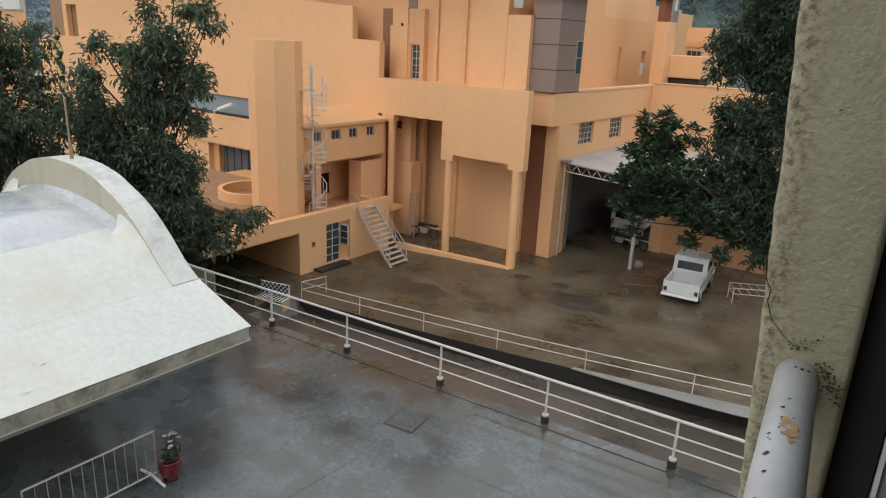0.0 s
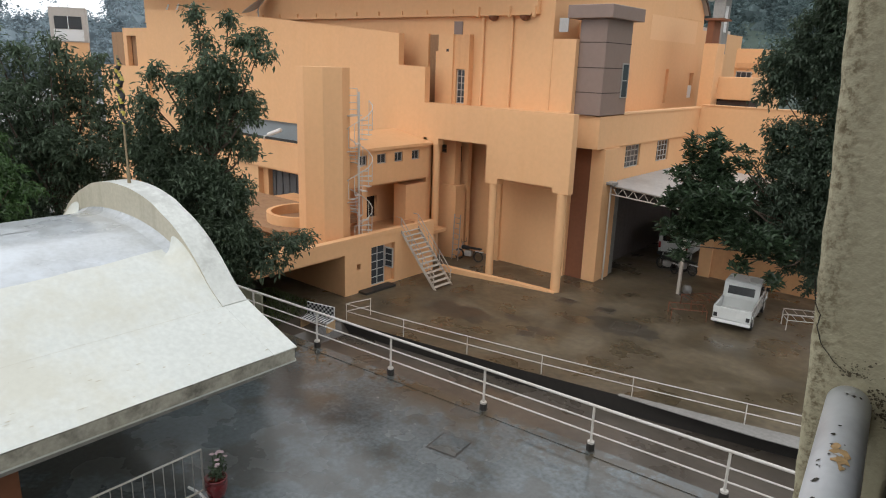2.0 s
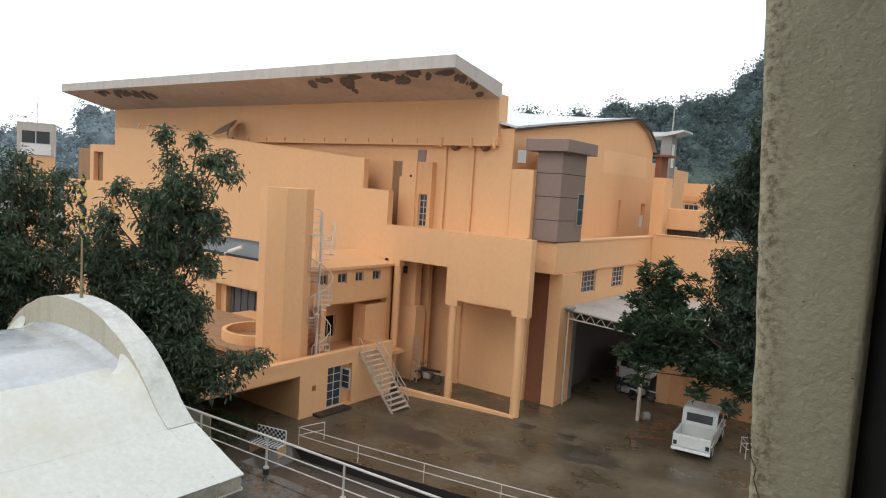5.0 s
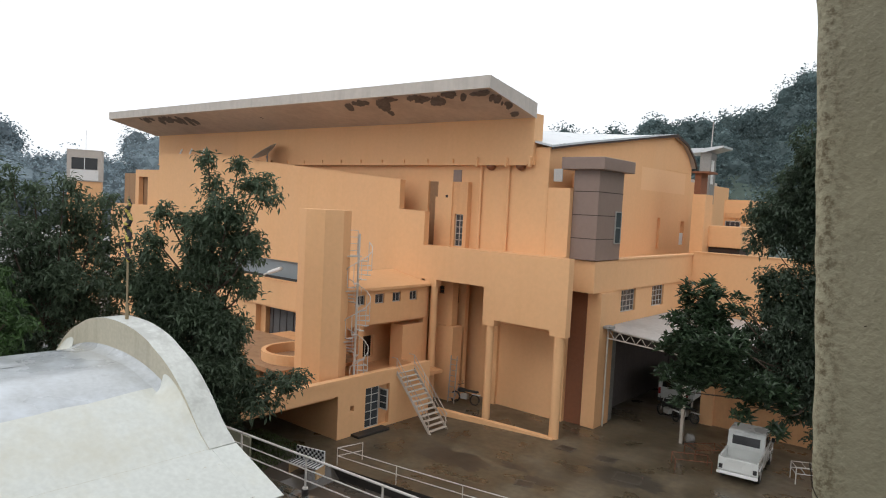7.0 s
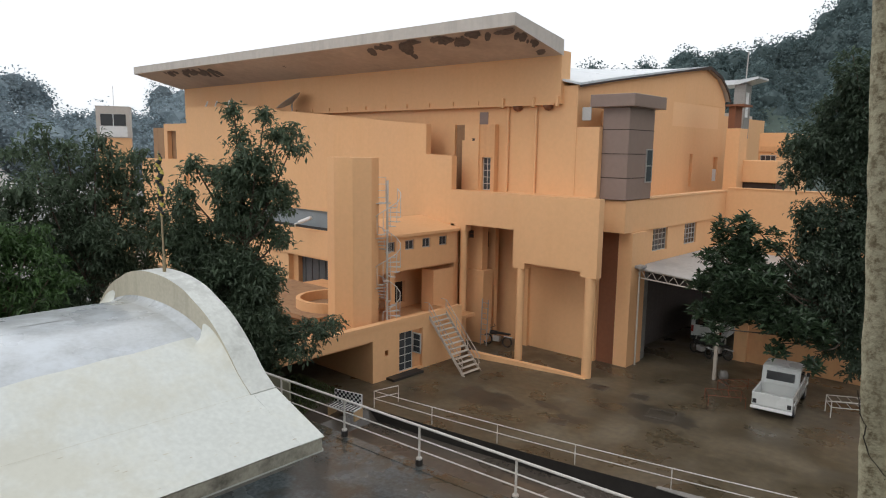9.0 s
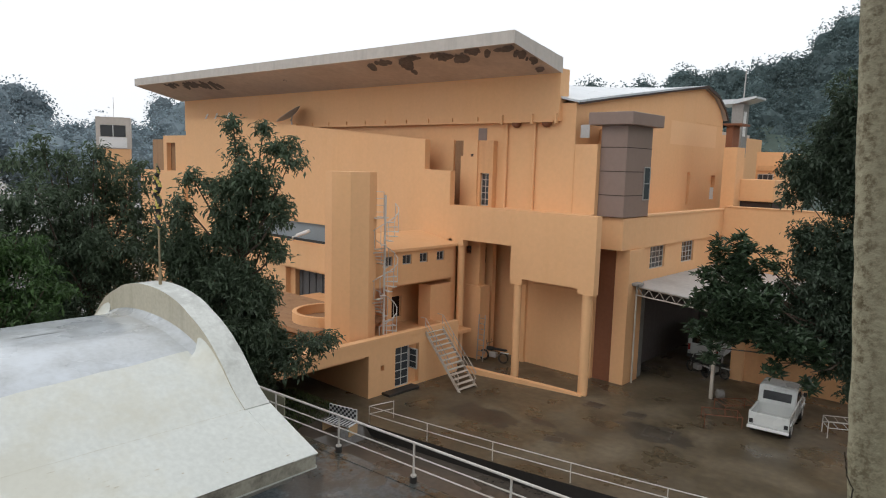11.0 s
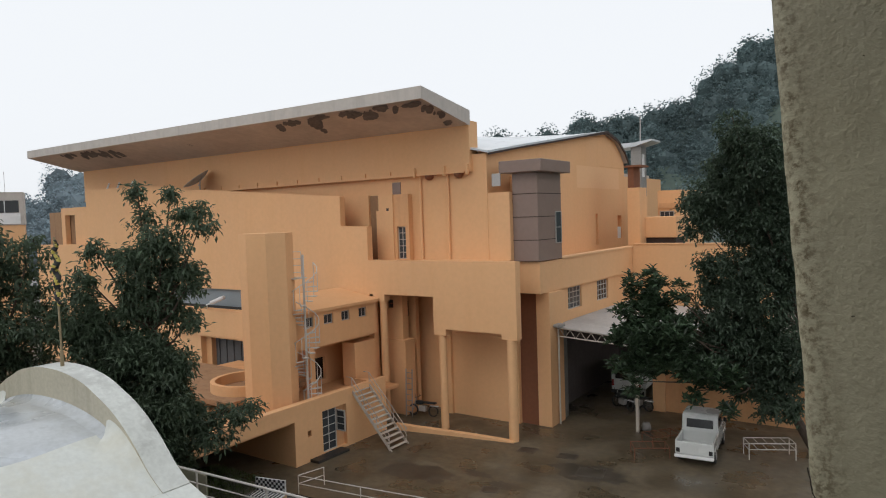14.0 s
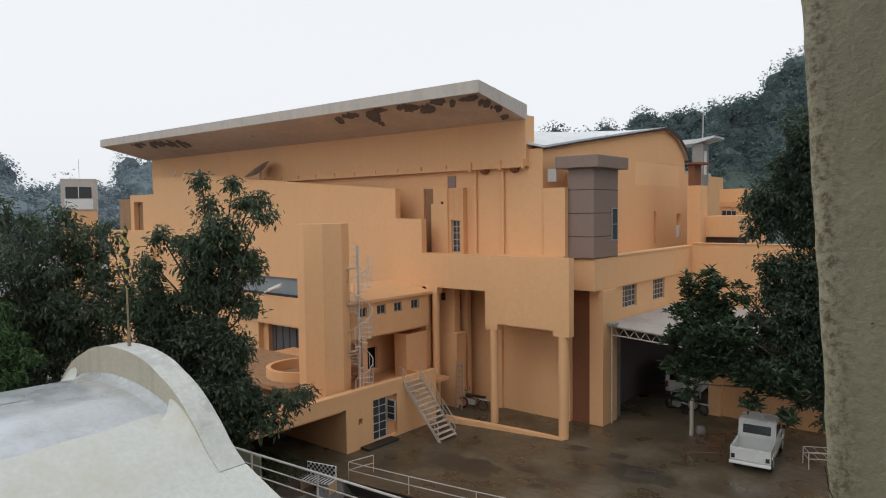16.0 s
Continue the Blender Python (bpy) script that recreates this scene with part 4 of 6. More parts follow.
tagged(mesh_ob("plaster_mould", bm, MOULDSPOT), "brown-black mould specks on the plaster round the pipe end", "mould", kind="structure")
# unseen surround; head set low and left wall near to dim the jamb
for nm, dims in (("wall_room_outer", (-0.17, -0.045, -4.0, -0.9, 8, 13)), ("wall_room_sill", (-0.17, -0.045, -0.9, 0.935, 8, 9.6)), ("wall_room_head", (-0.17, -0.045, -0.9, 0.935, 11.45, 13))):
    tagged(mesh_ob(nm, boxes(dims), PLASTER), "unseen cream plaster wall closing round the window", "wall", kind="structure")
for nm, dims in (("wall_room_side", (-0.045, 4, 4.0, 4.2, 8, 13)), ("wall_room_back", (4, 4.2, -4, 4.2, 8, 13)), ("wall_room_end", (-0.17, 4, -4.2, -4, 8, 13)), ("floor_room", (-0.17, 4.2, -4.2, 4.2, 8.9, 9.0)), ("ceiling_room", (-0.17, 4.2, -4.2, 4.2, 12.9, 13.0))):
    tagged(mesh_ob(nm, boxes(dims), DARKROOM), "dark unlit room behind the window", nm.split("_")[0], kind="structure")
tagged(mesh_ob("wall_room_jamb_far", boxes((-0.045, 0.3, -1.1, -0.9, 8, 13)), PLASTER), "unseen cream plaster wall closing round the window", "wall", kind="structure")
tagged(mesh_ob("wall_house_front", boxes((-0.17, 0.0, 4.0, 12, 2.1, 13), (-0.17, 4.2, -6, 4.0, 2.1, 8.0)), PLASTER), "cream plaster outer wall of the house", "wall", kind="structure")
# window frame inside the jamb
wf = thing("window_frame", "grey aluminium sliding window frame in a dark room", "window frame", (0.0, 0.95, 9.6), kind="structure")
part("frame_post", boxes((0.019, 0.047, 0.95, 0.99, 9.0, 12.6), bevel=0.004), ALU, wf)
part("frame_bead", boxes((0.0135, 0.019, 0.945, 0.985, 9.0, 12.6)), WHITE, wf)
# black, so that the gap beside the jamb stays dark
part("frame_track", boxes((-0.038, 0.012, 0.99, 1.1, 9.0, 12.6)), BLACK, wf)
part("wood_post", boxes((0.072, 0.112, 0.96, 1.02, 9.0, 12.6), bevel=0.006), WOOD, wf, "varnished brown wooden post")
# guard pipe across the window
gp = thing("guard_pipe", "pale blue-grey painted steel guard pipe with chipped paint", "pipe", (-0.095, 0.93, 10.347))
part("pipe", tube(bmesh.new(), [(-0.0955, 0.934, 10.347), (0.096, -0.9, 10.347)], 0.0255, 40), PIPE, gp, smooth=True)
rng = random.Random(52)
for px_, py_, r, m_ in ((-0.076, 0.745, 0.0085, RUSTPATCH), (-0.072, 0.728, 0.0075, RUSTPATCH), (-0.080, 0.757, 0.005, RUSTPATCH), (-0.068, 0.715, 0.004, RUSTPATCH), (-0.088, 0.785, 0.0035, GRIME), (-0.086, 0.808, 0.0026, GRIME), (-0.085, 0.76, 0.0024, GRIME), (-0.090, 0.725, 0.0026, GRIME), (-0.084, 0.682, 0.0045, GRIME), (-0.089, 0.715, 0.0016, GRIME), (-0.088, 0.90, 0.004, GRIME), (-0.081, 0.905, 0.003, GRIME), (-0.096, 0.902, 0.0028, GRIME), (-0.083, 0.737, 0.0022, GRIME), (-0.079, 0.646, 0.003, GRIME), (-0.09, 0.786, 0.0018, GRIME), (-0.074, 0.765, 0.0016, GRIME), (-0.077, 0.60, 0.0024, GRIME), (-0.086, 0.71, 0.0015, GRIME)):
    r *= 1.0 if m_ is RUSTPATCH else 0.62
    bm = bmesh.new()
    ax = -0.0955 + (0.934 - py_) * 0.1044
    ring = []
    for k in range(12):
        x, y = px_ + r * (1 + rng.uniform(-.45, .45)) * math.cos(k * .524), py_ + 1.3 * r * (1 + rng.uniform(-.45, .45)) * math.sin(k * .524)
        dx = max(-0.024, min(0.024, x - ax))
        ring.append(bm.verts.new((ax + dx, y, 10.3475 + math.sqrt(0.0258 ** 2 - dx * dx))))
    bm.faces.new(ring)
    part("paint_chip", bm, m_, gp, "chipped paint spot")


# ---- trees ----
def leaf_mesh(points, size, aspect=0.34, droop=0.5, rng=None):
    """One mesh of small folded leaves at the given points."""
    verts, faces = [], []
    for p in points:
        yaw = rng.uniform(0, 2 * math.pi)
        tilt = rng.uniform(-1.1, 0.35) - droop * 0.4
        d = Vector((math.cos(yaw) * math.cos(tilt), math.sin(yaw) * math.cos(tilt), math.sin(tilt)))
        s = Vector((-math.sin(yaw), math.cos(yaw), rng.uniform(-0.5, 0.5))).normalized()
        L = size * rng.uniform(0.6, 1.3)
        w = L * aspect
        k = len(verts)
        up = d.cross(s) * (w * 0.35)
        verts += [p, p + d * L * 0.5 + s * w * 0.5 + up, p + d * L, p + d * L * 0.5 - s * w * 0.5 + up]
        faces += [(k, k + 1, k + 2), (k, k + 2, k + 3)]
    me = bpy.data.meshes.new("crown")
    me.from_pydata([tuple(q) for q in verts], [], faces)
    return me


def tree(label, base, trunk_top, lumps, leaves, leaf, size, seed, aspect=0.34, group="", rosette=False, low=0.3):
    """Trunk, limbs to every lump of the crown, and leaves gathered in sprays inside the lumps."""
    rng = random.Random(seed)
    t = thing("tree", label, "tree", base, group=group)
    b, top = Vector(base), Vector(trunk_top)
    bar("trunk", [b, b.lerp(top, 0.35) + Vector((0.12, -0.08, 0)), b.lerp(top, 0.7) - Vector((0.1, 0, 0)), top], [0.24, 0.2, 0.16, 0.1], BARK, t, sides=9)
    pts = []
    vol = sum(r[0] * r[1] * r[2] for _, r in lumps)
    for c, r in lumps:
        c = Vector(c)
        root = b.lerp(top, min(0.98, max(low, (c.z - 0.9 - rng.uniform(0, 0.8)) / top.z)))
        mid = root.lerp(c, 0.5) + Vector((0, 0, -0.15))
        bar("limb", [root, mid, c + Vector((0, 0, r[2] * 0.5))], [0.07, 0.04, 0.015], BARK, t, sides=6)
        n = int(leaves * r[0] * r[1] * r[2] / vol)
        sprays = max(8, n // (13 if rosette else 26))
        for _ in range(sprays):
            while True:
                q = Vector((rng.uniform(-1, 1), rng.uniform(-1, 1), rng.uniform(-1, 1)))
                if 0.25 < q.length < 1:
                    break
            q *= 1 + 0.22 * noise.noise(q * 2.3 + c)
            s = c + Vector((q.x * r[0], q.y * r[1], q.z * r[2])) * (0.86 if rosette else 0.8)
            spread = 0.05 if rosette else size * 0.55
            for _ in range(13 if rosette else 26):
                pts.append(s + Vector((rng.gauss(0, spread), rng.gauss(0, spread), rng.gauss(0, spread * 0.9))))
    me = leaf_mesh(pts, size, aspect, droop=-1.6 if rosette else 0.5, rng=rng)
    me.materials.append(leaf)
    ob = new("crown", me)
    ob.parent = t
    ob.matrix_parent_inverse = t.matrix_basis.inverted()
    return t


def along(az, dist, z):
    """A place by bearing (degrees left of +y) and distance from the window."""
    return (-dist * math.sin(radians(az)), dist * math.cos(radians(az)), z)


tree("dark green drooping mango-like tree beside the vault roof", along(59.5, 25.2, 0), along(58.6, 25, 7.5),
     [(along(59.3, 25.2, 12.0), (0.24, 0.24, 0.43)), (along(58.9, 25.4, 11.1), (0.52, 0.52, 0.56)), (along(55.6, 25.1, 11.2), (0.73, 0.73, 0.56)),
      (along(56.9, 25.6, 11.9), (0.20, 0.20, 0.26)), (along(57.6, 24.3, 10.3), (1.00, 1.00, 0.62)), (along(59.6, 25.0, 9.4), (1.03, 1.03, 0.85)),
      (along(56.4, 24.9, 9.2), (0.94, 0.94, 0.72)), (along(55.9, 24.4, 8.7), (0.42, 0.42, 0.36)), (along(59.1, 25.2, 8.2), (1.25, 1.25, 0.86)),
      (along(56.8, 25.5, 7.7), (0.83, 0.83, 0.52)), (along(59.8, 25.1, 6.8), (1.24, 1.24, 0.86)), (along(56.5, 24.6, 6.4), (0.38, 0.38, 0.63)),
      (along(58.6, 25.5, 5.2), (1.26, 1.26, 0.98)), (along(57.3, 25.0, 4.0), (1.15, 1.15, 0.96)), (along(53.5, 25.0, 4.1), (0.98, 0.98, 0.38)),
      (along(51.7, 25.3, 4.2), (0.52, 0.52, 0.19)), (along(54.6, 24.5, 3.5), (0.84, 0.84, 0.50)), (along(58.7, 25.4, 2.8), (1.30, 1.30, 0.87)),
      (along(61.5, 25.2, 9.8), (0.56, 0.56, 0.43)), (along(62.7, 25.4, 10.2), (0.39, 0.39, 0.28)), (along(63.4, 24.6, 9.0), (0.63, 0.63, 0.80)),
      (along(62.6, 25.4, 7.4), (1.09, 1.09, 1.19)), (along(55.9, 24.5, 7.5), (0.29, 0.29, 0.25)), (along(54.7, 24.4, 10.8), (0.50, 0.50, 0.29)),
      (along(58.2, 24.8, 4.6), (1.4, 1.3, 1.2)), (along(57.9, 24.8, 6.0), (1.2, 1.1, 1.0)), (along(59.5, 25, 3.4), (1.5, 1.4, 1.2)), (along(62.8, 25.5, 5.4), (1.4, 1.4, 1.3)), (along(61.0, 25.4, 6.4), (1.1, 1.1, 1.1)), (along(64.0, 25.6, 7.6), (0.9, 0.9, 1.2))], 46000, LEAF, 0.25, 3)
tree("dense dark green tree beside the vault roof", along(70, 27, 0), along(70, 27, 5.5),
     [(along(72.8, 27.5, 11.1), (0.38, 0.38, 0.56)), (along(73.9, 27.5, 10.4), (0.89, 0.89, 0.56)), (along(71.3, 27.5, 10.4), (0.99, 0.99, 0.66)),
      (along(68.3, 26.9, 10.3), (1.20, 1.20, 0.58)), (along(66.3, 26.7, 10.3), (0.64, 0.64, 0.50)), (along(73.2, 26.3, 9.3), (1.30, 1.30, 0.90)),
      (along(70.3, 27.2, 9.1), (1.58, 1.58, 1.11)), (along(67.3, 27.3, 9.1), (1.21, 1.21, 1.12)), (along(71.9, 27.5, 7.6), (1.88, 1.88, 1.17)),
      (along(68.3, 26.7, 7.7), (1.78, 1.78, 1.14)), (along(74.7, 26.6, 9.1), (0.32, 0.32, 0.57)), (along(66.9, 27.2, 6.3), (1.39, 1.39, 0.93)),
      (along(70.7, 27.4, 6.3), (1.87, 1.87, 1.17)), (along(65.7, 27.6, 7.8), (0.71, 0.71, 1.18)), (along(69.3, 26.5, 10.9), (0.32, 0.32, 0.36)),
      (along(72.9, 27.0, 5.2), (2.07, 2.07, 1.15)), (along(76.5, 26.5, 8.2), (1.8, 1.8, 1.5)), (along(65.6, 26, 3.9), (2.2, 2.0, 2.0)),
      (along(71, 26, 3.6), (3.2, 2.4, 1.8)), (along(77, 26, 4.6), (2.6, 2.4, 2.4))], 50000, LEAF, 0.26, 4)
tree("bright green bushy tree low beside the vault roof", along(77, 23.8, 0), along(77, 23.8, 4.5),
     [(along(74.5, 24.5, 7.9), (1.17, 1.17, 0.59)), (along(74.2, 23.9, 7.1), (1.35, 1.35, 0.82)), (along(77.1, 24.1, 7.7), (1.44, 1.44, 1.24)),
      (along(72.7, 23.3, 6.6), (1.00, 1.00, 0.60)), (along(75.4, 24.2, 6.0), (1.66, 1.66, 0.83)), (along(76, 23.5, 4.4), (2.2, 2.0, 1.5)),
      (along(82, 24, 6.4), (2.3, 2.3, 1.9)), (along(87, 25, 5.6), (2.6, 2.6, 2.2))], 26000, LEAF2, 0.24, 6)
tree("glossy broad-leaved tree reaching over the canopy edge", along(6.4, 33.4, 0), along(10.6, 31.6, 4.4),
     [(along(18.0, 30.0, 7.9), (0.61, 0.61, 0.72)), (along(19.7, 30.6, 7.3), (0.47, 0.47, 0.84)), (along(20.5, 29.5, 6.6), (0.55, 0.55, 0.40)),
      (along(18.2, 30.6, 6.6), (1.10, 1.10, 0.84)), (along(19.4, 29.7, 5.5), (1.14, 1.14, 0.81)), (along(20.8, 29.9, 4.3), (0.56, 0.56, 0.46)),
      (along(18.7, 30.4, 4.2), (1.09, 1.09, 0.78)), (along(16.8, 29.8, 5.6), (1.22, 1.22, 1.07)), (along(15.8, 30.0, 7.3), (0.46, 0.46, 0.56)),
      (along(19.6, 29.3, 3.4), (0.50, 0.50, 0.50)), (along(16.4, 30.3, 4.4), (1.30, 1.30, 0.65)), (along(14.5, 30.0, 4.0), (1.18, 1.18, 0.82)),
      (along(15.0, 29.7, 3.0), (0.51, 0.51, 0.46)), (along(12.8, 30.4, 3.7), (0.88, 0.88, 0.78)), (along(12.5, 29.7, 2.7), (0.36, 0.36, 0.76)),
      (along(21.2, 29.9, 5.2), (0.36, 0.36, 0.31))], 10500, LEAFMID, 0.36, 7, aspect=0.36, rosette=True, low=0.85)
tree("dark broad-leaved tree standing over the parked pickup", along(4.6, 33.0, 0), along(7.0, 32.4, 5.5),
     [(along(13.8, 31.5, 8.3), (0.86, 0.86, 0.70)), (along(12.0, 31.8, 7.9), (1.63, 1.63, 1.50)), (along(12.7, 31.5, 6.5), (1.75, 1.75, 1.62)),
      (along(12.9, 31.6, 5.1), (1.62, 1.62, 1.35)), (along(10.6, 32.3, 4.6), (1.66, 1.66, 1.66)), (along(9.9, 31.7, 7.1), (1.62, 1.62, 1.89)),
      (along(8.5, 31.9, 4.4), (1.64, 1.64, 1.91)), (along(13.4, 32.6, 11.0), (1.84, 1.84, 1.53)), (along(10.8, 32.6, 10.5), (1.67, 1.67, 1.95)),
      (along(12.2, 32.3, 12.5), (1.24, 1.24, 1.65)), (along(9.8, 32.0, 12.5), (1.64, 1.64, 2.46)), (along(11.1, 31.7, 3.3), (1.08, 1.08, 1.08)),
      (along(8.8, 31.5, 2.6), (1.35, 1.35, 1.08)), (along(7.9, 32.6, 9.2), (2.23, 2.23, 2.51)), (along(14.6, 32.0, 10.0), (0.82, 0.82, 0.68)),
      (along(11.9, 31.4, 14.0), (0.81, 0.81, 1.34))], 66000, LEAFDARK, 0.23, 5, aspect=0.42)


def wood(name, label, places, leaf, size, per, seed):
    """Far woods: many ragged crowns in one mesh."""
    rng = random.Random(seed)
    pts = []
    for p, r in places:
        p = Vector(p)
        for _ in range(per):
            q = Vector((rng.gauss(0, 1), rng.gauss(0, 1), rng.gauss(0, 1))).normalized()
            q *= rng.uniform(0.62, 1.0) * (0.92 + 0.42 * noise.noise(q * 2.2 + p))
            pts.append(p + Vector((q.x * r, q.y * r, q.z * r * 1.2)))
    me = leaf_mesh(pts, size, 0.8, 0.2, rng)
    me.materials.append(leaf)
    bm = bmesh.new()
    bm.from_mesh(me)
    ball = bmesh.new()
    bmesh.ops.create_icosphere(ball, subdivisions=2, radius=1)
    ball.verts.index_update()
    for p, r in places:                       # the shaded inside of each crown
        p = Vector(p)
        vs = [bm.verts.new(p + Vector((v.co.x, v.co.y, v.co.z * 1.1)) * r * (0.60 + 0.25 * noise.noise(v.co * 2.2 + p))) for v in ball.verts]
        for f in ball.faces:
            bm.faces.new([vs[v.index] for v in f.verts])
    ball.free()
    bm.to_mesh(me)
    bm.free()
    return tagged(new(name, me), label, "woods", kind="stuff")


# wooded hill behind the building
rng = random.Random(11)


def hill_z(az):
    """Height angle of the hill's skyline by bearing, in degrees."""
    pts = [(-40, 17), (0, 16), (5, 15), (9, 13.8), (12.6, 12.2), (14.2, 9.4), (17.7, 9.1), (20.9, 8.2), (23.4, 8.4), (26.5, 7.3), (31, 7.0), (36, 5.6), (60, 4.0), (64.2, 4.8), (66, 3.8), (70, 2.8), (72, 4.3), (75.5, 6.2), (110, 7)]
    for (a, b), (c, d) in zip(pts, pts[1:]):
        if a <= az <= c:
            return b + (d - b) * (az - a) / (c - a)
    return 5.0


places = []
for k in range(740):
    az = rng.uniform(-12, 36)
    f = rng.random() ** 0.6
    d = 95 + 65 * f
    z = 10.8 + d * math.tan(radians(hill_z(az) * f)) - 3.9 + rng.uniform(-1.8, 0.6) - 8 * (1 - f)
    places.append((along(az, d, z), rng.uniform(3.0, 4.6)))
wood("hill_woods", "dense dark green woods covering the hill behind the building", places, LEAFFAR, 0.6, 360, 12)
bm = bmesh.new()
az_list = list(range(-40, 42, 3))
rows_ = []
for f, d in ((0, 80), (0.3, 100), (0.6, 125), (0.95, 158), (0.9, 220)):
    rows_.append([bm.verts.new(along(a, d, max(-0.5, 10.8 + d * math.tan(radians(hill_z(a) * f)) - 5.5 - 8 * (1 - f)) if f else -0.5)) for a in az_list])
for ra, rb in zip(rows_, rows_[1:]):
    for i in range(len(az_list) - 1):
        bm.faces.new((ra[i], ra[i + 1], rb[i + 1], rb[i]))
tagged(mesh_ob("hill", bm, HILLGREEN, smooth=True), "green hillside under the woods", "hill", kind="structure")
places = []
for k in range(260):
    az = rng.uniform(58, 100)
    f = rng.random()
    d = 110 + 60 * f
    z = 10.8 + d * math.tan(radians(hill_z(az) * (0.25 + 0.75 * f))) - 4 + rng.uniform(-2, 0.8)
    places.append((along(az, d, z), rng.uniform(3.0, 4.8)))
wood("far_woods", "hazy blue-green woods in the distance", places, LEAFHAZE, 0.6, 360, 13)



# ---- steel stair from the yard to the low roof ----
st = thing("steel_stair", "light grey steel stair with open treads and tube rails", "stair", (-20.1, 24.6, 0))
SX0, SX1, SY0, SY1, SH = -20.05, XL - 0.02, 23.82, 25.08, 2.56
for y in (SY0, SY1):
    bm = bmesh.new()
    prism(bm, [(SX0, 0), (SX0 - 0.18, 0), (SX1, SH - 0.12), (SX1, SH + 0.1)], "y", y - 0.018, y + 0.018)
    part("stringer", bm, STAIRSTEEL, st)
    bar("handrail", [(SX0 - 0.1, y, 0.70), (SX1, y, SH + 0.66), (SX1 - 0.35, y, SH + 0.66)], 0.017, STAIRSTEEL, st)
    bar("midrail", [(SX0 - 0.1, y, 0.38), (SX1, y, SH + 0.36)], 0.014, STAIRSTEEL, st)
    for k in range(4):
        f = 0.04 + 0.96 * k / 3
        x = SX0 - 0.08 + (SX1 - SX0 + 0.08) * f
        bar("post", [(x, y, SH * f), (x, y, SH * f + 0.66)], 0.017, STAIRSTEEL, st)
for k in range(13):
    f = (k + 0.7) / 13
    x, z = SX0 + (SX1 - SX0) * f, SH * f
    part("tread", boxes((x - 0.1, x + 0.1, SY0 + 0.03, SY1 - 0.03, z - 0.025, z), bevel=0.004), STAIRSTEEL, st)

# ---- spiral stair beside the tower ----
sp = thing("spiral_stair", "grey-white steel spiral stair with a central pole beside the tower", "stair", (-23.35, 21.8, 2.02))
PX, PY = -23.35, 21.8
bar("pole", [(PX, PY, 2.02), (PX, PY, 9.3)], 0.055, RAIL, sp, sides=12)
nst = 30
rail_pts, rail_mid = [], []
for k in range(nst):
    a = radians(-60 + k * 30.0)
    z = 2.2 + k * 0.2
    b2 = a + radians(25)
    bm = bmesh.new()
    prism(bm, [(PX + r * math.cos(q), PY + r * math.sin(q)) for r, q in ((0.07, a), (0.66, a), (0.66, b2), (0.07, b2))], "z", z - 0.035, z)
    part("tread", bm, RAIL, sp)
    e = (PX + 0.65 * math.cos(a), PY + 0.65 * math.sin(a))
    bar("baluster", [(*e, z), (*e, z + 0.9)], 0.016, RAIL, sp, sides=6)
    rail_pts.append((*e, z + 0.9))
    rail_mid.append((*e, z + 0.45))
bar("handrail", rail_pts, 0.022, RAIL, sp)
part("landing", boxes((PX - 0.62, PX + 0.02, PY - 0.6, PY + 0.2, 8.2, 8.25)), RAIL, sp)
for q in ((-0.6, -0.6), (0.0, -0.1), (-0.3, -0.35)):
    bar("landing_post", [(PX + q[0], PY + q[1], 7.6 if q[0] else 8.2), (PX + q[0], PY + q[1], 9.45)], 0.016, RAIL, sp, sides=6)
for z in (8.5, 8.82, 9.13, 9.45):
    bar("landing_rail", [(PX - 0.6, PY - 0.6, z), (PX, PY - 0.1, z)], 0.016, RAIL, sp, sides=6)

# ---- canopy over the side yard ----
cp = thing("canopy", "pale sheet canopy on a white steel truss and posts", "canopy", (-11.2, 32.2, 0))
for k in range(19):
    y0 = 31.35 + 0.6 * k
    bm = bmesh.new()
    # sheets run on unseen past the post, added to shade the yard
    prism(bm, [(y0, 0), (y0 + 0.15, 0.035), (y0 + 0.3, 0), (y0 + 0.45, 0.035), (y0 + 0.598, 0), (y0 + 0.598, -0.02), (y0, -0.02)], "x", -15.42, -7.5)
    for v in bm.verts:
        v.co.z += 5.04 + (v.co.x + 15.42) * -0.07
    part("sheet", bm, CANOPY, cp)
for y in (31.45, 37.3, 43.0):
    top = lambda x: 4.98 + (x + 15.42) * -0.07
    bar("chord", [(-15.3, y, top(-15.3)), (-10.8, y, top(-10.8))], 0.035, STAIRSTEEL, cp, sides=6)
    bar("chord", [(-15.3, y, top(-15.3) - 0.42), (-10.8, y, top(-10.8) - 0.36)], 0.035, STAIRSTEEL, cp, sides=6)
    if y < 32:
        for k in range(8):
            x0 = -15.3 + 4.5 * k / 8
            x1 = x0 + 4.5 / 16
            x2 = x0 + 4.5 / 8
            bar("web", [(x0, y, top(x0) - 0.42), (x1, y, top(x1) - 0.02)], 0.018, STAIRSTEEL, cp, sides=6)
            bar("web", [(x1, y, top(x1) - 0.02), (x2, y, top(x2) - 0.4)], 0.018, STAIRSTEEL, cp, sides=6)
    part("post", boxes((-11.33, -11.18, y + 0.5, y + 0.65, 0, 4.7), bevel=0.01), STAIRSTEEL, cp)
bar("wall_post", [(-15.08, 31.4, 0), (-15.08, 31.4, 4.95)], 0.05, STAIRSTEEL, cp)
part("cap", boxes((-15.5, -14.8, 31.0, 31.6, 5.06, 5.2), bevel=0.02), KERB, cp)
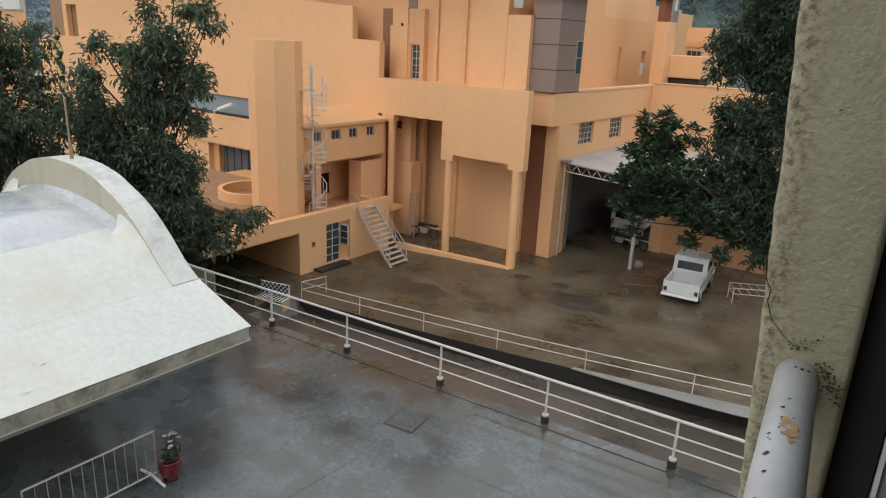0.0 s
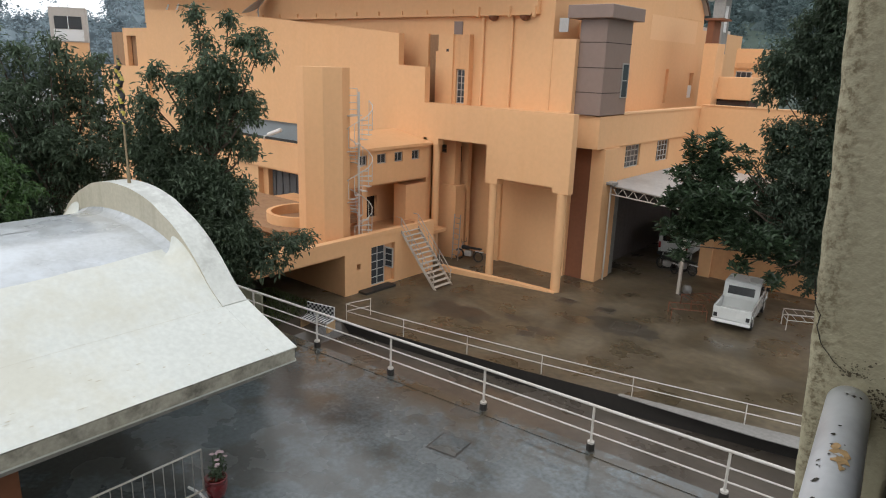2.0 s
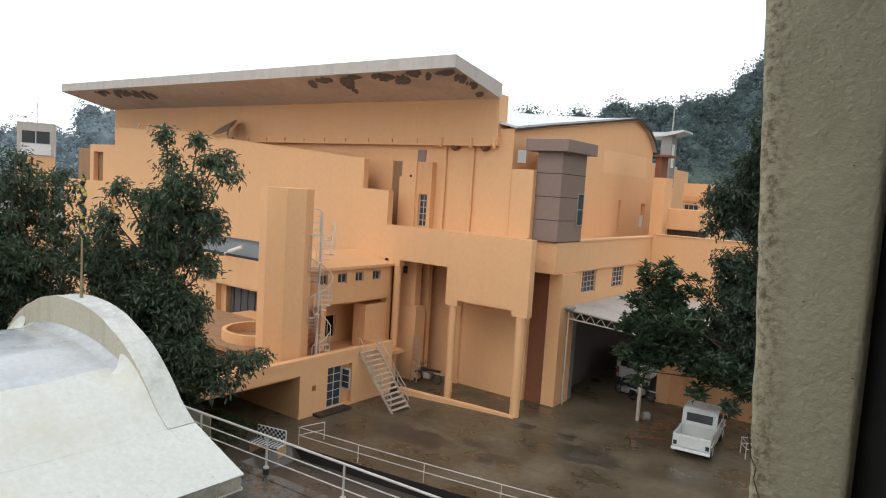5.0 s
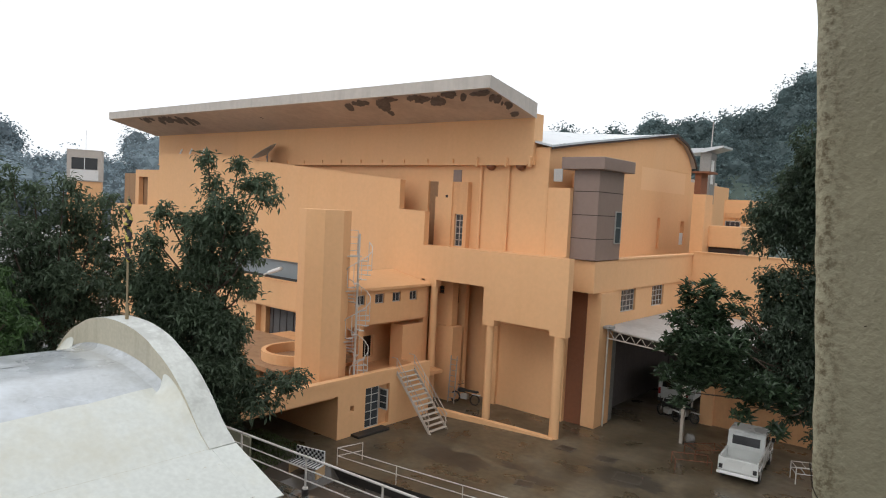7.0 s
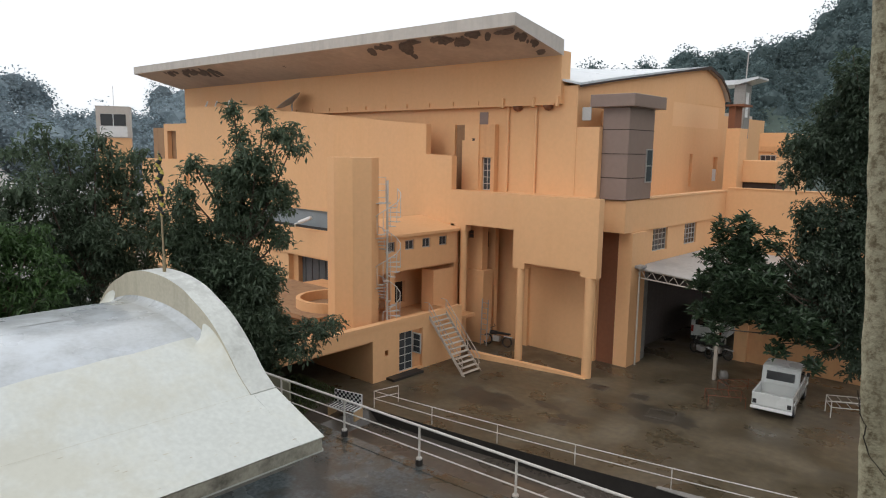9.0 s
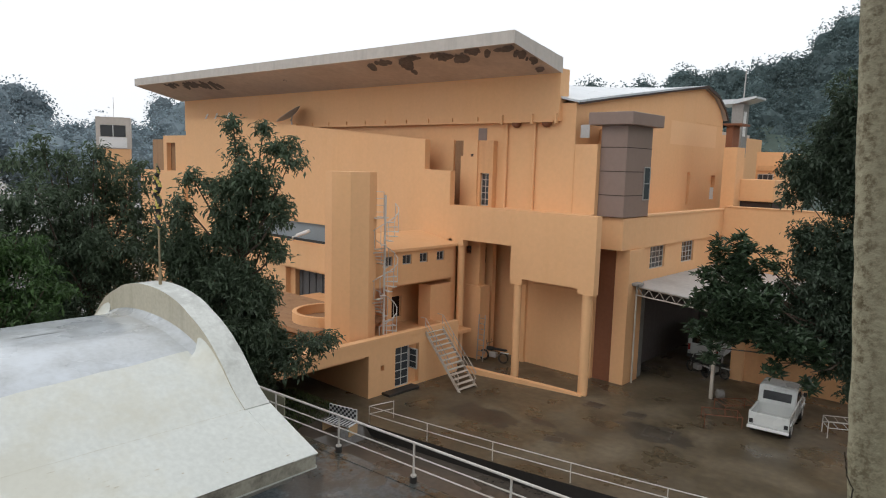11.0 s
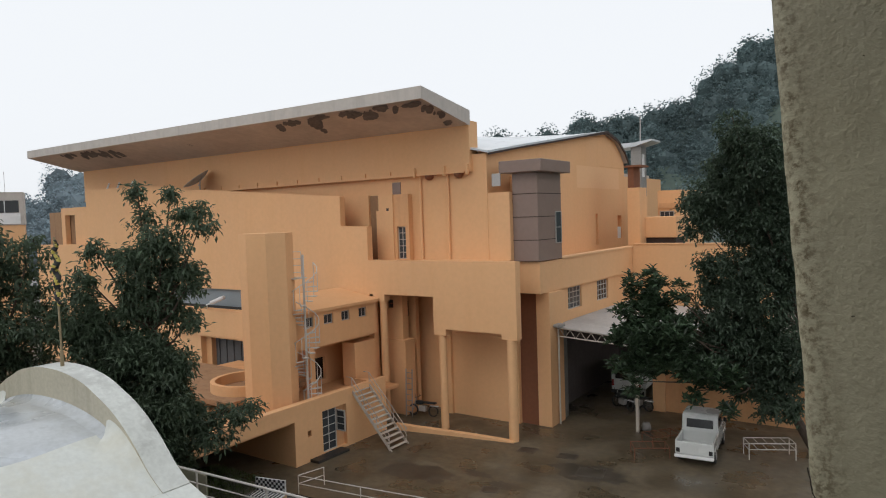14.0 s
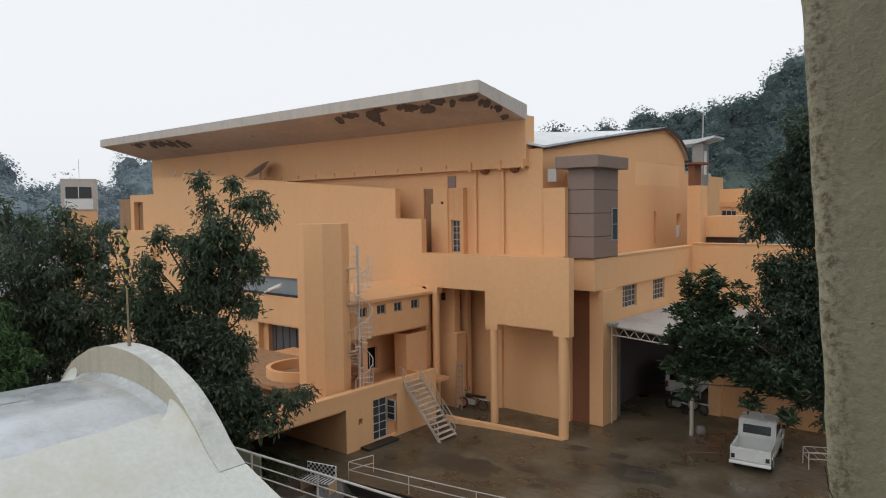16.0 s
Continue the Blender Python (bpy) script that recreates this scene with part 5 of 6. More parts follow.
tagged(mesh_ob("tied_bag", (lambda bm: (bmesh.ops.create_icosphere(bm, subdivisions=3, radius=0.24, matrix=pose(-11.0, 32.5, 0.18)), [setattr(v, "co", v.co + Vector((0, 0, 1)) * 0.16 * noise.noise(v.co * 5)) for v in bm.verts], bm)[2])(bmesh.new()), KERB, smooth=True), "pale grey plastic bag at the foot of the post", "bag")


# ---- vehicles ----
def wheel(parent, x, y, r, w):
    bm = bmesh.new()
    n = 20
    prism(bm, [(y + r * math.cos(k * 2 * math.pi / n), r + r * math.sin(k * 2 * math.pi / n)) for k in range(n)], "x", x - w / 2, x + w / 2)
    wh = part("wheel", bm, BLACK, parent, "black tyre")
    bm = bmesh.new()
    s = 1 if x > 0 else -1
    prism(bm, [(y + r * 0.55 * math.cos(k * 2 * math.pi / n), r + r * 0.55 * math.sin(k * 2 * math.pi / n)) for k in range(n)], "x", x + s * (w / 2 - 0.02), x + s * (w / 2 + 0.012))
    part("rim", bm, GREYSTEEL, wh)


def pickup():
    """A boxy crew-cab utility pickup; its tail stands at the origin and it faces +y."""
    p = thing("pickup", "white boxy crew-cab pickup with an empty bed", "pickup")
    w = 0.77
    bm = bmesh.new()
    prism(bm, [(0.08, 0.42), (4.15, 0.42), (4.2, 0.62), (4.16, 0.98), (3.2, 1.08), (1.62, 1.08), (1.62, 0.58), (0.08, 0.58)], "x", -w, w)
    bmesh.ops.bevel(bm, geom=bm.edges[:], offset=0.025, segments=2, affect="EDGES")
    part("body", bm, CARPAINT, p)
    for s in (-1, 1):
        part("bed_side", boxes((min(s * w, s * (w - 0.07)), max(s * w, s * (w - 0.07)), 0.06, 1.62, 0.5, 1.02), bevel=0.015), CARPAINT, p)
        bar("bed_rail", [(s * (w - 0.03), 0.06, 1.04), (s * (w - 0.03), 1.62, 1.04)], 0.03, CARPAINT, p)
    tg = part("tailgate", boxes((-w, w, 0.0, 0.07, 0.5, 1.02), bevel=0.015), CARPAINT, p)
    part("press_line", boxes((-0.6, 0.6, -0.008, 0.0, 0.86, 0.89)), CARPAINT, tg)
    part("bumper", boxes((-w - 0.02, w + 0.02, -0.12, 0.0, 0.36, 0.48), bevel=0.02), WHITE, p)
    for s in (-1, 1):
        part("tail_lamp", boxes((min(s * 0.58, s * 0.73), max(s * 0.58, s * 0.73), -0.014, 0.0, 0.56, 0.74)), BLACK, p, "dark tail lamp")
    bm = bmesh.new()
    prism(bm, [(1.55, 1.0), (1.68, 1.72), (1.78, 1.78), (2.95, 1.78), (3.05, 1.73), (3.42, 1.05)], "x", -w + 0.03, w - 0.03)
    bmesh.ops.bevel(bm, geom=[e for e in bm.edges], offset=0.04, segments=2, affect="EDGES")
    part("cab", bm, CARPAINT, p)
    bm = bmesh.new()
    prism(bm, [(1.574, 1.2), (1.640, 1.56), (1.655, 1.56), (1.589, 1.2)], "x", -0.55, 0.55)
    part("rear_window", bm, DARKGLASS, p)
    bm = bmesh.new()
    prism(bm, [(3.12, 1.66), (3.36, 1.2), (3.37, 1.2), (3.13, 1.66)], "x", -0.6, 0.6)
    part("windscreen", bm, DARKGLASS, p)
    for s in (-1, 1):
        a, b = sorted((s * (w - 0.035), s * (w - 0.022)))
        for y0, y1 in ((1.82, 2.36), (2.46, 3.05)):
            part("side_window", boxes((a, b, y0, y1, 1.2, 1.62)), DARKGLASS, p)
        for y in (1.72, 2.41, 3.1):
            part("door_gap", boxes((min(s * w, s * (w + .003)), max(s * w, s * (w + .003)), y - 0.008, y + 0.008, 0.5, 1.02)), BLACK, p)
        part("mirror", boxes((min(s * (w + .02), s * (w + .16)), max(s * (w + .02), s * (w + .16)), 3.1, 3.17, 1.15, 1.33), bevel=0.02), BLACK, p)
        for y in (0.78, 3.5):
            wheel(p, s * (w - 0.1), y, 0.32, 0.2)
            part("wheel_arch", boxes((min(s * (w - .02), s * (w + .025)), max(s * (w - .02), s * (w + .025)), y - 0.38, y + 0.38, 0.6, 0.7), bevel=0.01), CARPAINT, p)
    return p


pk = pickup()
pk.matrix_basis = pose(-7.72, 28.75, 0, 0, 0, 6)


def van():
    p = thing("van", "white van parked in the shade under the canopy", "van")
    w = 0.85
    bm = bmesh.new()
    prism(bm, [(0, 0.4), (4.3, 0.4), (4.4, 1.0), (3.7, 1.25), (3.1, 1.95), (0.1, 1.95), (0.0, 1.2)], "x", -w, w)
    bmesh.ops.bevel(bm, geom=bm.edges[:], offset=0.07, segments=3, affect="EDGES")
    part("body", bm, CARPAINT, p)
    part("rear_window", boxes((-0.62, 0.62, -0.012, 0.06, 1.22, 1.72), bevel=0.004), DARKGLASS, p)
    part("bumper", boxes((-w, w, -0.1, 0.0, 0.4, 0.58), bevel=0.03), BLACK, p)
    for s in (-1, 1):
        part("tail_lamp", boxes((min(s * 0.7, s * 0.83), max(s * 0.7, s * 0.83), -0.015, 0.0, 0.8, 1.15)), REDLENS, p)
        part("side_window", boxes((min(s * (w - .02), s * (w + .008)), max(s * (w - .02), s * (w + .008)), 0.5, 2.9, 1.25, 1.7)), DARKGLASS, p)
        wheel(p, s * (w - 0.1), 0.8, 0.31, 0.2)
        wheel(p, s * (w - 0.1), 3.5, 0.31, 0.2)
    return p


vn = van()
vn.matrix_basis = pose(-13.7, 37.2, 0, 0, 0, 4)


def motorcycle(label):
    p = thing("motorcycle", label, "motorcycle")
    for y in (0, 1.22):
        bm = bmesh.new()
        tube(bm, [(0, y + 0.27 * math.cos(k * math.pi / 9), 0.29 + 0.27 * math.sin(k * math.pi / 9)) for k in range(18)], 0.045, 6, closed=True)
        part("wheel", bm, BLACK, p)
    part("engine", boxes((-0.14, 0.14, 0.42, 0.85, 0.25, 0.55), bevel=0.04), GREYSTEEL, p)
    part("tank", boxes((-0.13, 0.13, 0.65, 1.05, 0.6, 0.82), bevel=0.06), BLACK, p)
    part("seat", boxes((-0.13, 0.13, -0.15, 0.66, 0.68, 0.78), bevel=0.03), BLACK, p)
    part("fender", boxes((-0.07, 0.07, -0.3, 0.2, 0.56, 0.6), bevel=0.015), WHITE, p)
    bar("fork", [(0, 1.22, 0.29), (0, 1.02, 1.0)], 0.03, GREYSTEEL, p)
    bar("handlebar", [(-0.36, 0.95, 1.02), (0, 1.02, 0.98), (0.36, 0.95, 1.02)], 0.016, BLACK, p)
    for s in (-1, 1):
        bar("mirror_arm", [(s * 0.25, 0.98, 1.0), (s * 0.3, 0.98, 1.2)], 0.01, BLACK, p)
    return p


mc = motorcycle("small motorcycle parked under the canopy")
mc.matrix_basis = pose(-12.75, 35.2, 0, 0, 0, 60)
mc2 = copy_thing(mc, pose(-11.9, 35.6, 0, 0, 0, 75))
mc3 = copy_thing(mc, pose(-21.6, 29.2, 0, 0, 6, 100))
mc3["label"] = "small dark motorcycle leaning in the portico"

# ---- rusty frames, white rack, yard covers ----
def frame_rack(name, label, mat_, l, w, h, shelves):
    p = thing(name, label, "rack")
    for x in (0, l):
        for y in (0, w):
            bar("leg", [(x, y, 0), (x, y, h)], 0.02, mat_, p, sides=6)
    for z in shelves:
        bar("frame_bar", [(0, 0, z), (l, 0, z), (l, w, z), (0, w, z), (0, 0, z)], 0.018, mat_, p, sides=6)
        for k in range(1, 5):
            bar("slat", [(l * k / 5, 0, z), (l * k / 5, w, z)], 0.012, mat_, p, sides=6)
    return p


r1 = frame_rack("metal_rack", "white tubular steel rack standing on the wet yard", RAIL, 1.9, 0.75, 0.72, (0.45, 0.72))
r1.matrix_basis = pose(-5.95, 30.7, 0, 0, 0, 28)
r2 = frame_rack("pallet_rack", "low rusty steel rack standing in the yard", RUST, 1.5, 0.9, 0.5, (0.48,))
r2.matrix_basis = pose(-10.15, 28.4, 0, 0, 0, 30)
r3 = copy_thing(r2, pose(-9.9, 30.1, 0, 0, 0, 50))
covers = ((-11.19, 26.0, 1.0, 0.85, 12), (-14.75, 27.13, 0.7, 0.5, 5), (-12.82, 27.28, 0.75, 0.5, 8), (-13.87, 22.37, 0.6, 0.45, 20))
for x, y, lx, ly, rz in covers:
    c = thing("drain_cover", "dark wet drain cover set in the yard concrete", "drain cover", (0, 0, 0), group="yard drain covers")
    part("rim", boxes((-lx / 2 - 0.08, lx / 2 + 0.08, -ly / 2 - 0.08, -ly / 2, 0, 0.012), (-lx / 2 - 0.08, lx / 2 + 0.08, ly / 2, ly / 2 + 0.08, 0, 0.012), (-lx / 2 - .08, -lx / 2, -ly / 2, ly / 2, 0, 0.012), (lx / 2, lx / 2 + .08, -ly / 2, ly / 2, 0, 0.012)), DRIVE, c)
    part("plate", boxes((-lx / 2, lx / 2, -ly / 2, ly / 2, 0.0, 0.006)), WETPATCH, c)
    c.matrix_basis = pose(x, y, 0.002, 0, 0, rz)
c = thing("hatch_cover", "square wet concrete hatch cover in the terrace", "hatch", (0, 0, 0))
part("plate", boxes((-0.36, 0.36, -0.36, 0.36, 0, 0.012), bevel=0.004), TERRACE, c)
part("gap", boxes((-0.4, 0.4, -0.4, 0.4, 0, 0.004)), DARKCONC, c)
part("lift_hole", boxes((0.22, 0.3, -0.02, 0.02, 0.012, 0.015)), BLACK, c)
c.matrix_basis = pose(-8.72, 11.0, ZT + 0.001, 0, 0, 8)

# ---- checkered bench, notice board, lawn ----
bn = thing("bench", "black and white checkered bench with tan sides on the yard", "bench")
for s in (0, 1.28):
    part("side", boxes((s, s + 0.08, -0.25, 0.3, 0, 0.45), bevel=0.015), TAN, bn)
seat = part("seat", boxes((0, 1.36, -0.28, 0.22, 0.4, 0.46), bevel=0.01), WHITE, bn)
for i in range(9):
    part("stripe", boxes((0.03 + i * 0.15, 0.10 + i * 0.15, -0.284, 0.2, 0.44, 0.466)), CHECKDARK, seat)
bk = part("backrest", boxes((0, 1.36, 0.22, 0.28, 0.46, 0.98), bevel=0.01), WHITE, bn)
for i in range(13):
    for j in range(5):
        if (i + j) % 2 == 0:
            part("check", boxes((0.03 + i * 0.1, 0.13 + i * 0.1, 0.214, 0.22, 0.47 + j * 0.1, 0.57 + j * 0.1)), CHECKDARK, bk)
bn.matrix_basis = pose(-21.05, 16.55, 0, 0, 0, 14)
bd = thing("board", "dull grey-green board tied behind the railing", "board", (-18.9, 13.2, ZT))
part("panel", boxes((-19.9, -18.12, 12.5, 12.56, ZT + 0.1, ZT + 0.95), bevel=0.01), mat("dull_board", (0.20, 0.19, 0.13), 0.6, 0.15), bd)
rng = random.Random(21)
verts, faces = [], []
for _ in range(5000):
    x, y = rng.uniform(-26, -21.3), rng.uniform(15.2, 18.5)
    if x > -21.6 - (y - 15) * 0.2:
        continue
    k = len(verts)
    h, a = rng.uniform(0.06, 0.16), rng.uniform(0, 6.3)
    verts += [(x, y, 0), (x + 0.03 * math.cos(a), y + 0.03 * math.sin(a), 0), (x + 0.04 * math.sin(a), y, h)]
    faces.append((k, k + 1, k + 2))
me = bpy.data.meshes.new("lawn")
me.from_pydata(verts, [], faces)
me.materials.append(GRASS)
tagged(new("lawn", me), "small patch of wet grass beside the yard", "grass", kind="stuff")

# ---- crowd barrier and potted flower on the terrace ----
br = thing("crowd_barrier", "galvanised crowd barrier with thin upright bars on the terrace", "barrier", (-11.2, 5.0, ZT))
bx = -11.18
for z in (ZT + 0.12, ZT + 1.05):
    bar("rail", [(bx, 3.75, z), (bx, 6.15, z)], 0.021, RAIL, br)
for k in range(13):
    y = 3.75 + 0.2 * k
    bar("upright", [(bx, y, ZT + 0.12), (bx, y, ZT + 1.05)], 0.02 if k in (0, 12) else 0.009, GREYSTEEL, br, sides=6)
for y in (3.95, 6.05):
    bar("foot", [(bx - 0.42, y, ZT + 0.03), (bx, y, ZT + 0.1), (bx + 0.42, y, ZT + 0.03)], 0.028, WHITE, br)
fp = thing("potted_flower", "pale pink flowering plant in a glossy red pot", "potted plant", (-10.95, 6.3, ZT))
bm = bmesh.new()
ringz = ((0.0, 0.15), (0.06, 0.17), (0.2, 0.215), (0.33, 0.225), (0.40, 0.205), (0.42, 0.225), (0.45, 0.225), (0.45, 0.19), (0.38, 0.18))
rings = [[bm.verts.new((-10.95 + r * math.cos(k * math.pi / 10), 6.3 + r * math.sin(k * math.pi / 10), ZT + z)) for k in range(20)] for z, r in ringz]
for a, b in zip(rings, rings[1:]):
    for k in range(20):
        bm.faces.new((a[k], a[(k + 1) % 20], b[(k + 1) % 20], b[k]))
bm.faces.new(rings[-1])
bm.faces.new(rings[0][::-1])
part("pot", bm, POTRED, fp, smooth=True)
rng = random.Random(31)
leafs = []
for k in range(9):
    a, rr, hh = rng.uniform(0, 6.28), rng.uniform(0.05, 0.26), rng.uniform(0.75, 1.02)
    tip = Vector((-10.95 + rr * math.cos(a), 6.3 + rr * math.sin(a), ZT + hh))
    bar("stem", [(-10.95, 6.3, ZT + 0.4), tip], 0.007, LEAF2, fp, sides=5)
    bm = bmesh.new()
    for q in range(6):
        d = Vector((math.cos(q * 1.05), math.sin(q * 1.05), 0.35)) * 0.055
        s = Vector((-math.sin(q * 1.05), math.cos(q * 1.05), 0)) * 0.028
        bm.faces.new([bm.verts.new(tip + v) for v in (Vector((0, 0, 0)), d * 0.6 + s, d, d * 0.6 - s)])
    part("blossom", bm, PETAL, fp)
    leafs += [Vector((-10.95, 6.3, ZT + 0.42)).lerp(tip, rng.uniform(0.1, 0.85)) + Vector((rng.gauss(0, .05), rng.gauss(0, .05), 0)) for _ in range(22)]
me = leaf_mesh(leafs, 0.11, 0.45, 0.2, rng)
me.materials.append(LEAF)
lo_ = new("foliage", me)
lo_.parent = fp
lo_.matrix_parent_inverse = fp.matrix_basis.inverted()

# ---- striped flag pole on the rim ----
fl = thing("flag_pole", "thin pale pole with a furled black and yellow flag", "flag pole", (-16.71, 7.8, 7.7))
bar("pole", [(-16.71, 7.8, 7.68), (-16.75, 7.8, 10.75)], 0.026, POLE, fl, "tan weathered pole")
bar("socket", [(-16.71, 7.8, 7.6), (-16.71, 7.8, 8.05)], 0.045, POLE, fl)
bm = bmesh.new()
N = 40
tube(bm, [(-16.74 + 0.035 * math.sin(k * 0.55), 7.8 + 0.03 * math.cos(k * 0.7), 9.12 + 0.04 * k) for k in range(N)], [0.025 + 0.055 * math.sin(math.pi * (k + 1) / (N + 1)) ** 0.7 + 0.03 * noise.noise(Vector((k * 0.5, 0, 0))) for k in range(N)], 12)
for f in bm.faces:
    c3 = f.calc_center_median()
    f.material_index = int((c3.z * 3.4 + (c3.x + 16.74) * 5 + (c3.y - 7.8) * 3) % 1.0 > 0.36)
part("flag", bm, [YELLOW, BLACK], fl, "furled black and yellow striped cloth", smooth=True)
fl.matrix_basis = pose(-16.71, 7.8, 7.6)
# ---- lamp among the leaves ----
lm = thing("wall_lamp", "white outdoor lamp head on an arm from the wall", "lamp", (-37.1, 27.3, 6.0))
bar("arm", [(-38.9, YF - 0.1, 5.3), (-38.5, 27.3, 5.55), (-37.3, 27.05, 5.85)], 0.05, WHITE, lm)
bm = boxes((-0.5, 0.5, -0.2, 0.2, -0.12, 0.12), bevel=0.09)
bmesh.ops.transform(bm, matrix=pose(-36.9, 27.0, 5.98, 0, -22, 30), verts=bm.verts)
part("head", bm, WHITE, lm)
# ---- satellite dish ----
ds = thing("satellite_dish", "grey satellite dish seen from its side on the roof edge", "satellite dish", (-40.2, 28.3, 13.3))
bm = bmesh.new()
rings = [[bm.verts.new((r * math.cos(k * math.pi / 12), r * math.sin(k * math.pi / 12), 0.28 * r * r)) for k in range(24)] for r in (0.05, 0.3, 0.6, 0.9, 1.0)]
for a, b in zip(rings, rings[1:]):
    for k in range(24):
        bm.faces.new((a[k], a[(k + 1) % 24], b[(k + 1) % 24], b[k]))
bm.faces.new(rings[0])
bmesh.ops.solidify(bm, geom=bm.faces[:], thickness=0.03)
dish = part("dish", bm, EAVE, ds, smooth=True)
dish.matrix_basis = Matrix.Translation((-40.0, 28.2, 13.75)) @ Vector((-0.36, -0.42, 0.80)).to_track_quat("Z", "Y").to_matrix().to_4x4()
bar("mast", [(-40.0, 28.3, 13.0), (-40.0, 28.3, 13.9)], 0.05, GREYSTEEL, ds)
bar("feed_arm", [(-40.0, 28.2, 13.5), (-39.3, 28.0, 14.1)], 0.03, GREYSTEEL, ds)
# ---- mouldy patches of the soffit ----
def soffit_z(x, y):
    return 16.32 - 0.2122 * (y - 25.2) + (-18.72 - x) * 0.0059


rng = random.Random(41)
for cx, cy, wide, deep, count in ((-52.6, 25.9, 1.3, 0.5, 8), (-50.0, 26.3, 1.3, 0.8, 9), (-47.6, 26.9, 0.9, 1.0, 9), (-39.4, 27.4, 0.45, 0.75, 3), (-29.3, 26.2, 0.4, 0.55, 3), (-28.0, 25.8, 0.7, 0.3, 4), (-26.6, 26.3, 0.5, 0.8, 5), (-27.2, 27.4, 0.28, 0.35, 2), (-25.6, 25.6, 0.8, 0.25, 4), (-23.6, 25.9, 0.6, 0.55, 6), (-22.8, 26.3, 0.45, 0.7, 5), (-21.4, 25.6, 0.5, 0.3, 4), (-20.9, 26.0, 0.24, 0.5, 2), (-19.5, 25.7, 0.6, 0.3, 5), (-19.2, 26.5, 0.28, 0.5, 5), (-19.1, 27.4, 0.25, 0.5, 5), (-19.5, 28.5, 0.3, 0.3, 3)):
    for s in range(count):
        bm = bmesh.new()
        ox, oy = (0, 0) if s == 0 else (rng.uniform(-0.9, 0.9) * wide, rng.uniform(-0.7, 0.5) * deep)
        r0, long_ = (0.8 if s == 0 else rng.uniform(0.3, 0.6)) * min(wide, 0.55), rng.uniform(0.9, 1.5) * (1.0 if s == 0 else 0.7) * max(deep, 0.4)
        lean = Vector((-0.62, 0.78, 0))       # rain runs back along the slope
        ring = []
        for k in range(26):
            a = 2 * math.pi * k / 26
            r = 1 + 0.35 * noise.noise(Vector((math.cos(a) * 2.2 + cx, math.sin(a) * 2.2 + s, cy))) + rng.uniform(-0.1, 0.1)
            p = Vector((cx + ox + r0 * r * math.cos(a), cy + oy, 0)) + lean * (long_ * r * math.sin(a))
            x, y = min(-18.78, p.x), min(29.1, max(25.25, p.y))
            ring.append(bm.verts.new((x, y, soffit_z(x, y) - 0.03 - 0.003 * s)))
        bm.faces.new(ring)
        part("mould_patch", bm, SOFFITROT, bld, "dark mouldy peeled patch")
# ---- ladder, air unit, wall boxes ----
ld = thing("ladder", "old grey ladder leaning on the portico wall", "ladder", (-23.0, 29.0, 0))
for dx in (0, 0.42):
    bar("stile", [(-22.95 + dx, 28.55, 0.02), (-23.0 + dx, 28.73, 2.6)], 0.03, GREYSTEEL, ld)
for k in range(8):
    z = 0.3 + 0.3 * k
    bar("rung", [(-22.95, 28.55 + 0.07 * z, z), (-22.53, 28.55 + 0.07 * z, z)], 0.018, GREYSTEEL, ld)
for x, y, z in ((-17.3, 29.42, 12.6),):
    sd = thing("small_dish", "small grey dish fixed to the wall beside the panelled bay", "satellite dish", (x, y, z))
    part("dish", boxes((x - 0.25, x + 0.25, y - 0.1, y - 0.04, z - 0.32, z + 0.32), bevel=0.02), GREYSTEEL, sd)
fd = thing("flood_lamp", "dark flood lamp on the panelled bay cap", "lamp", (-18.1, 30.8, 13.5))
part("head", boxes((-18.35, -18.0, 30.7, 30.95, 13.3, 13.62), bevel=0.03), BLACK, fd)
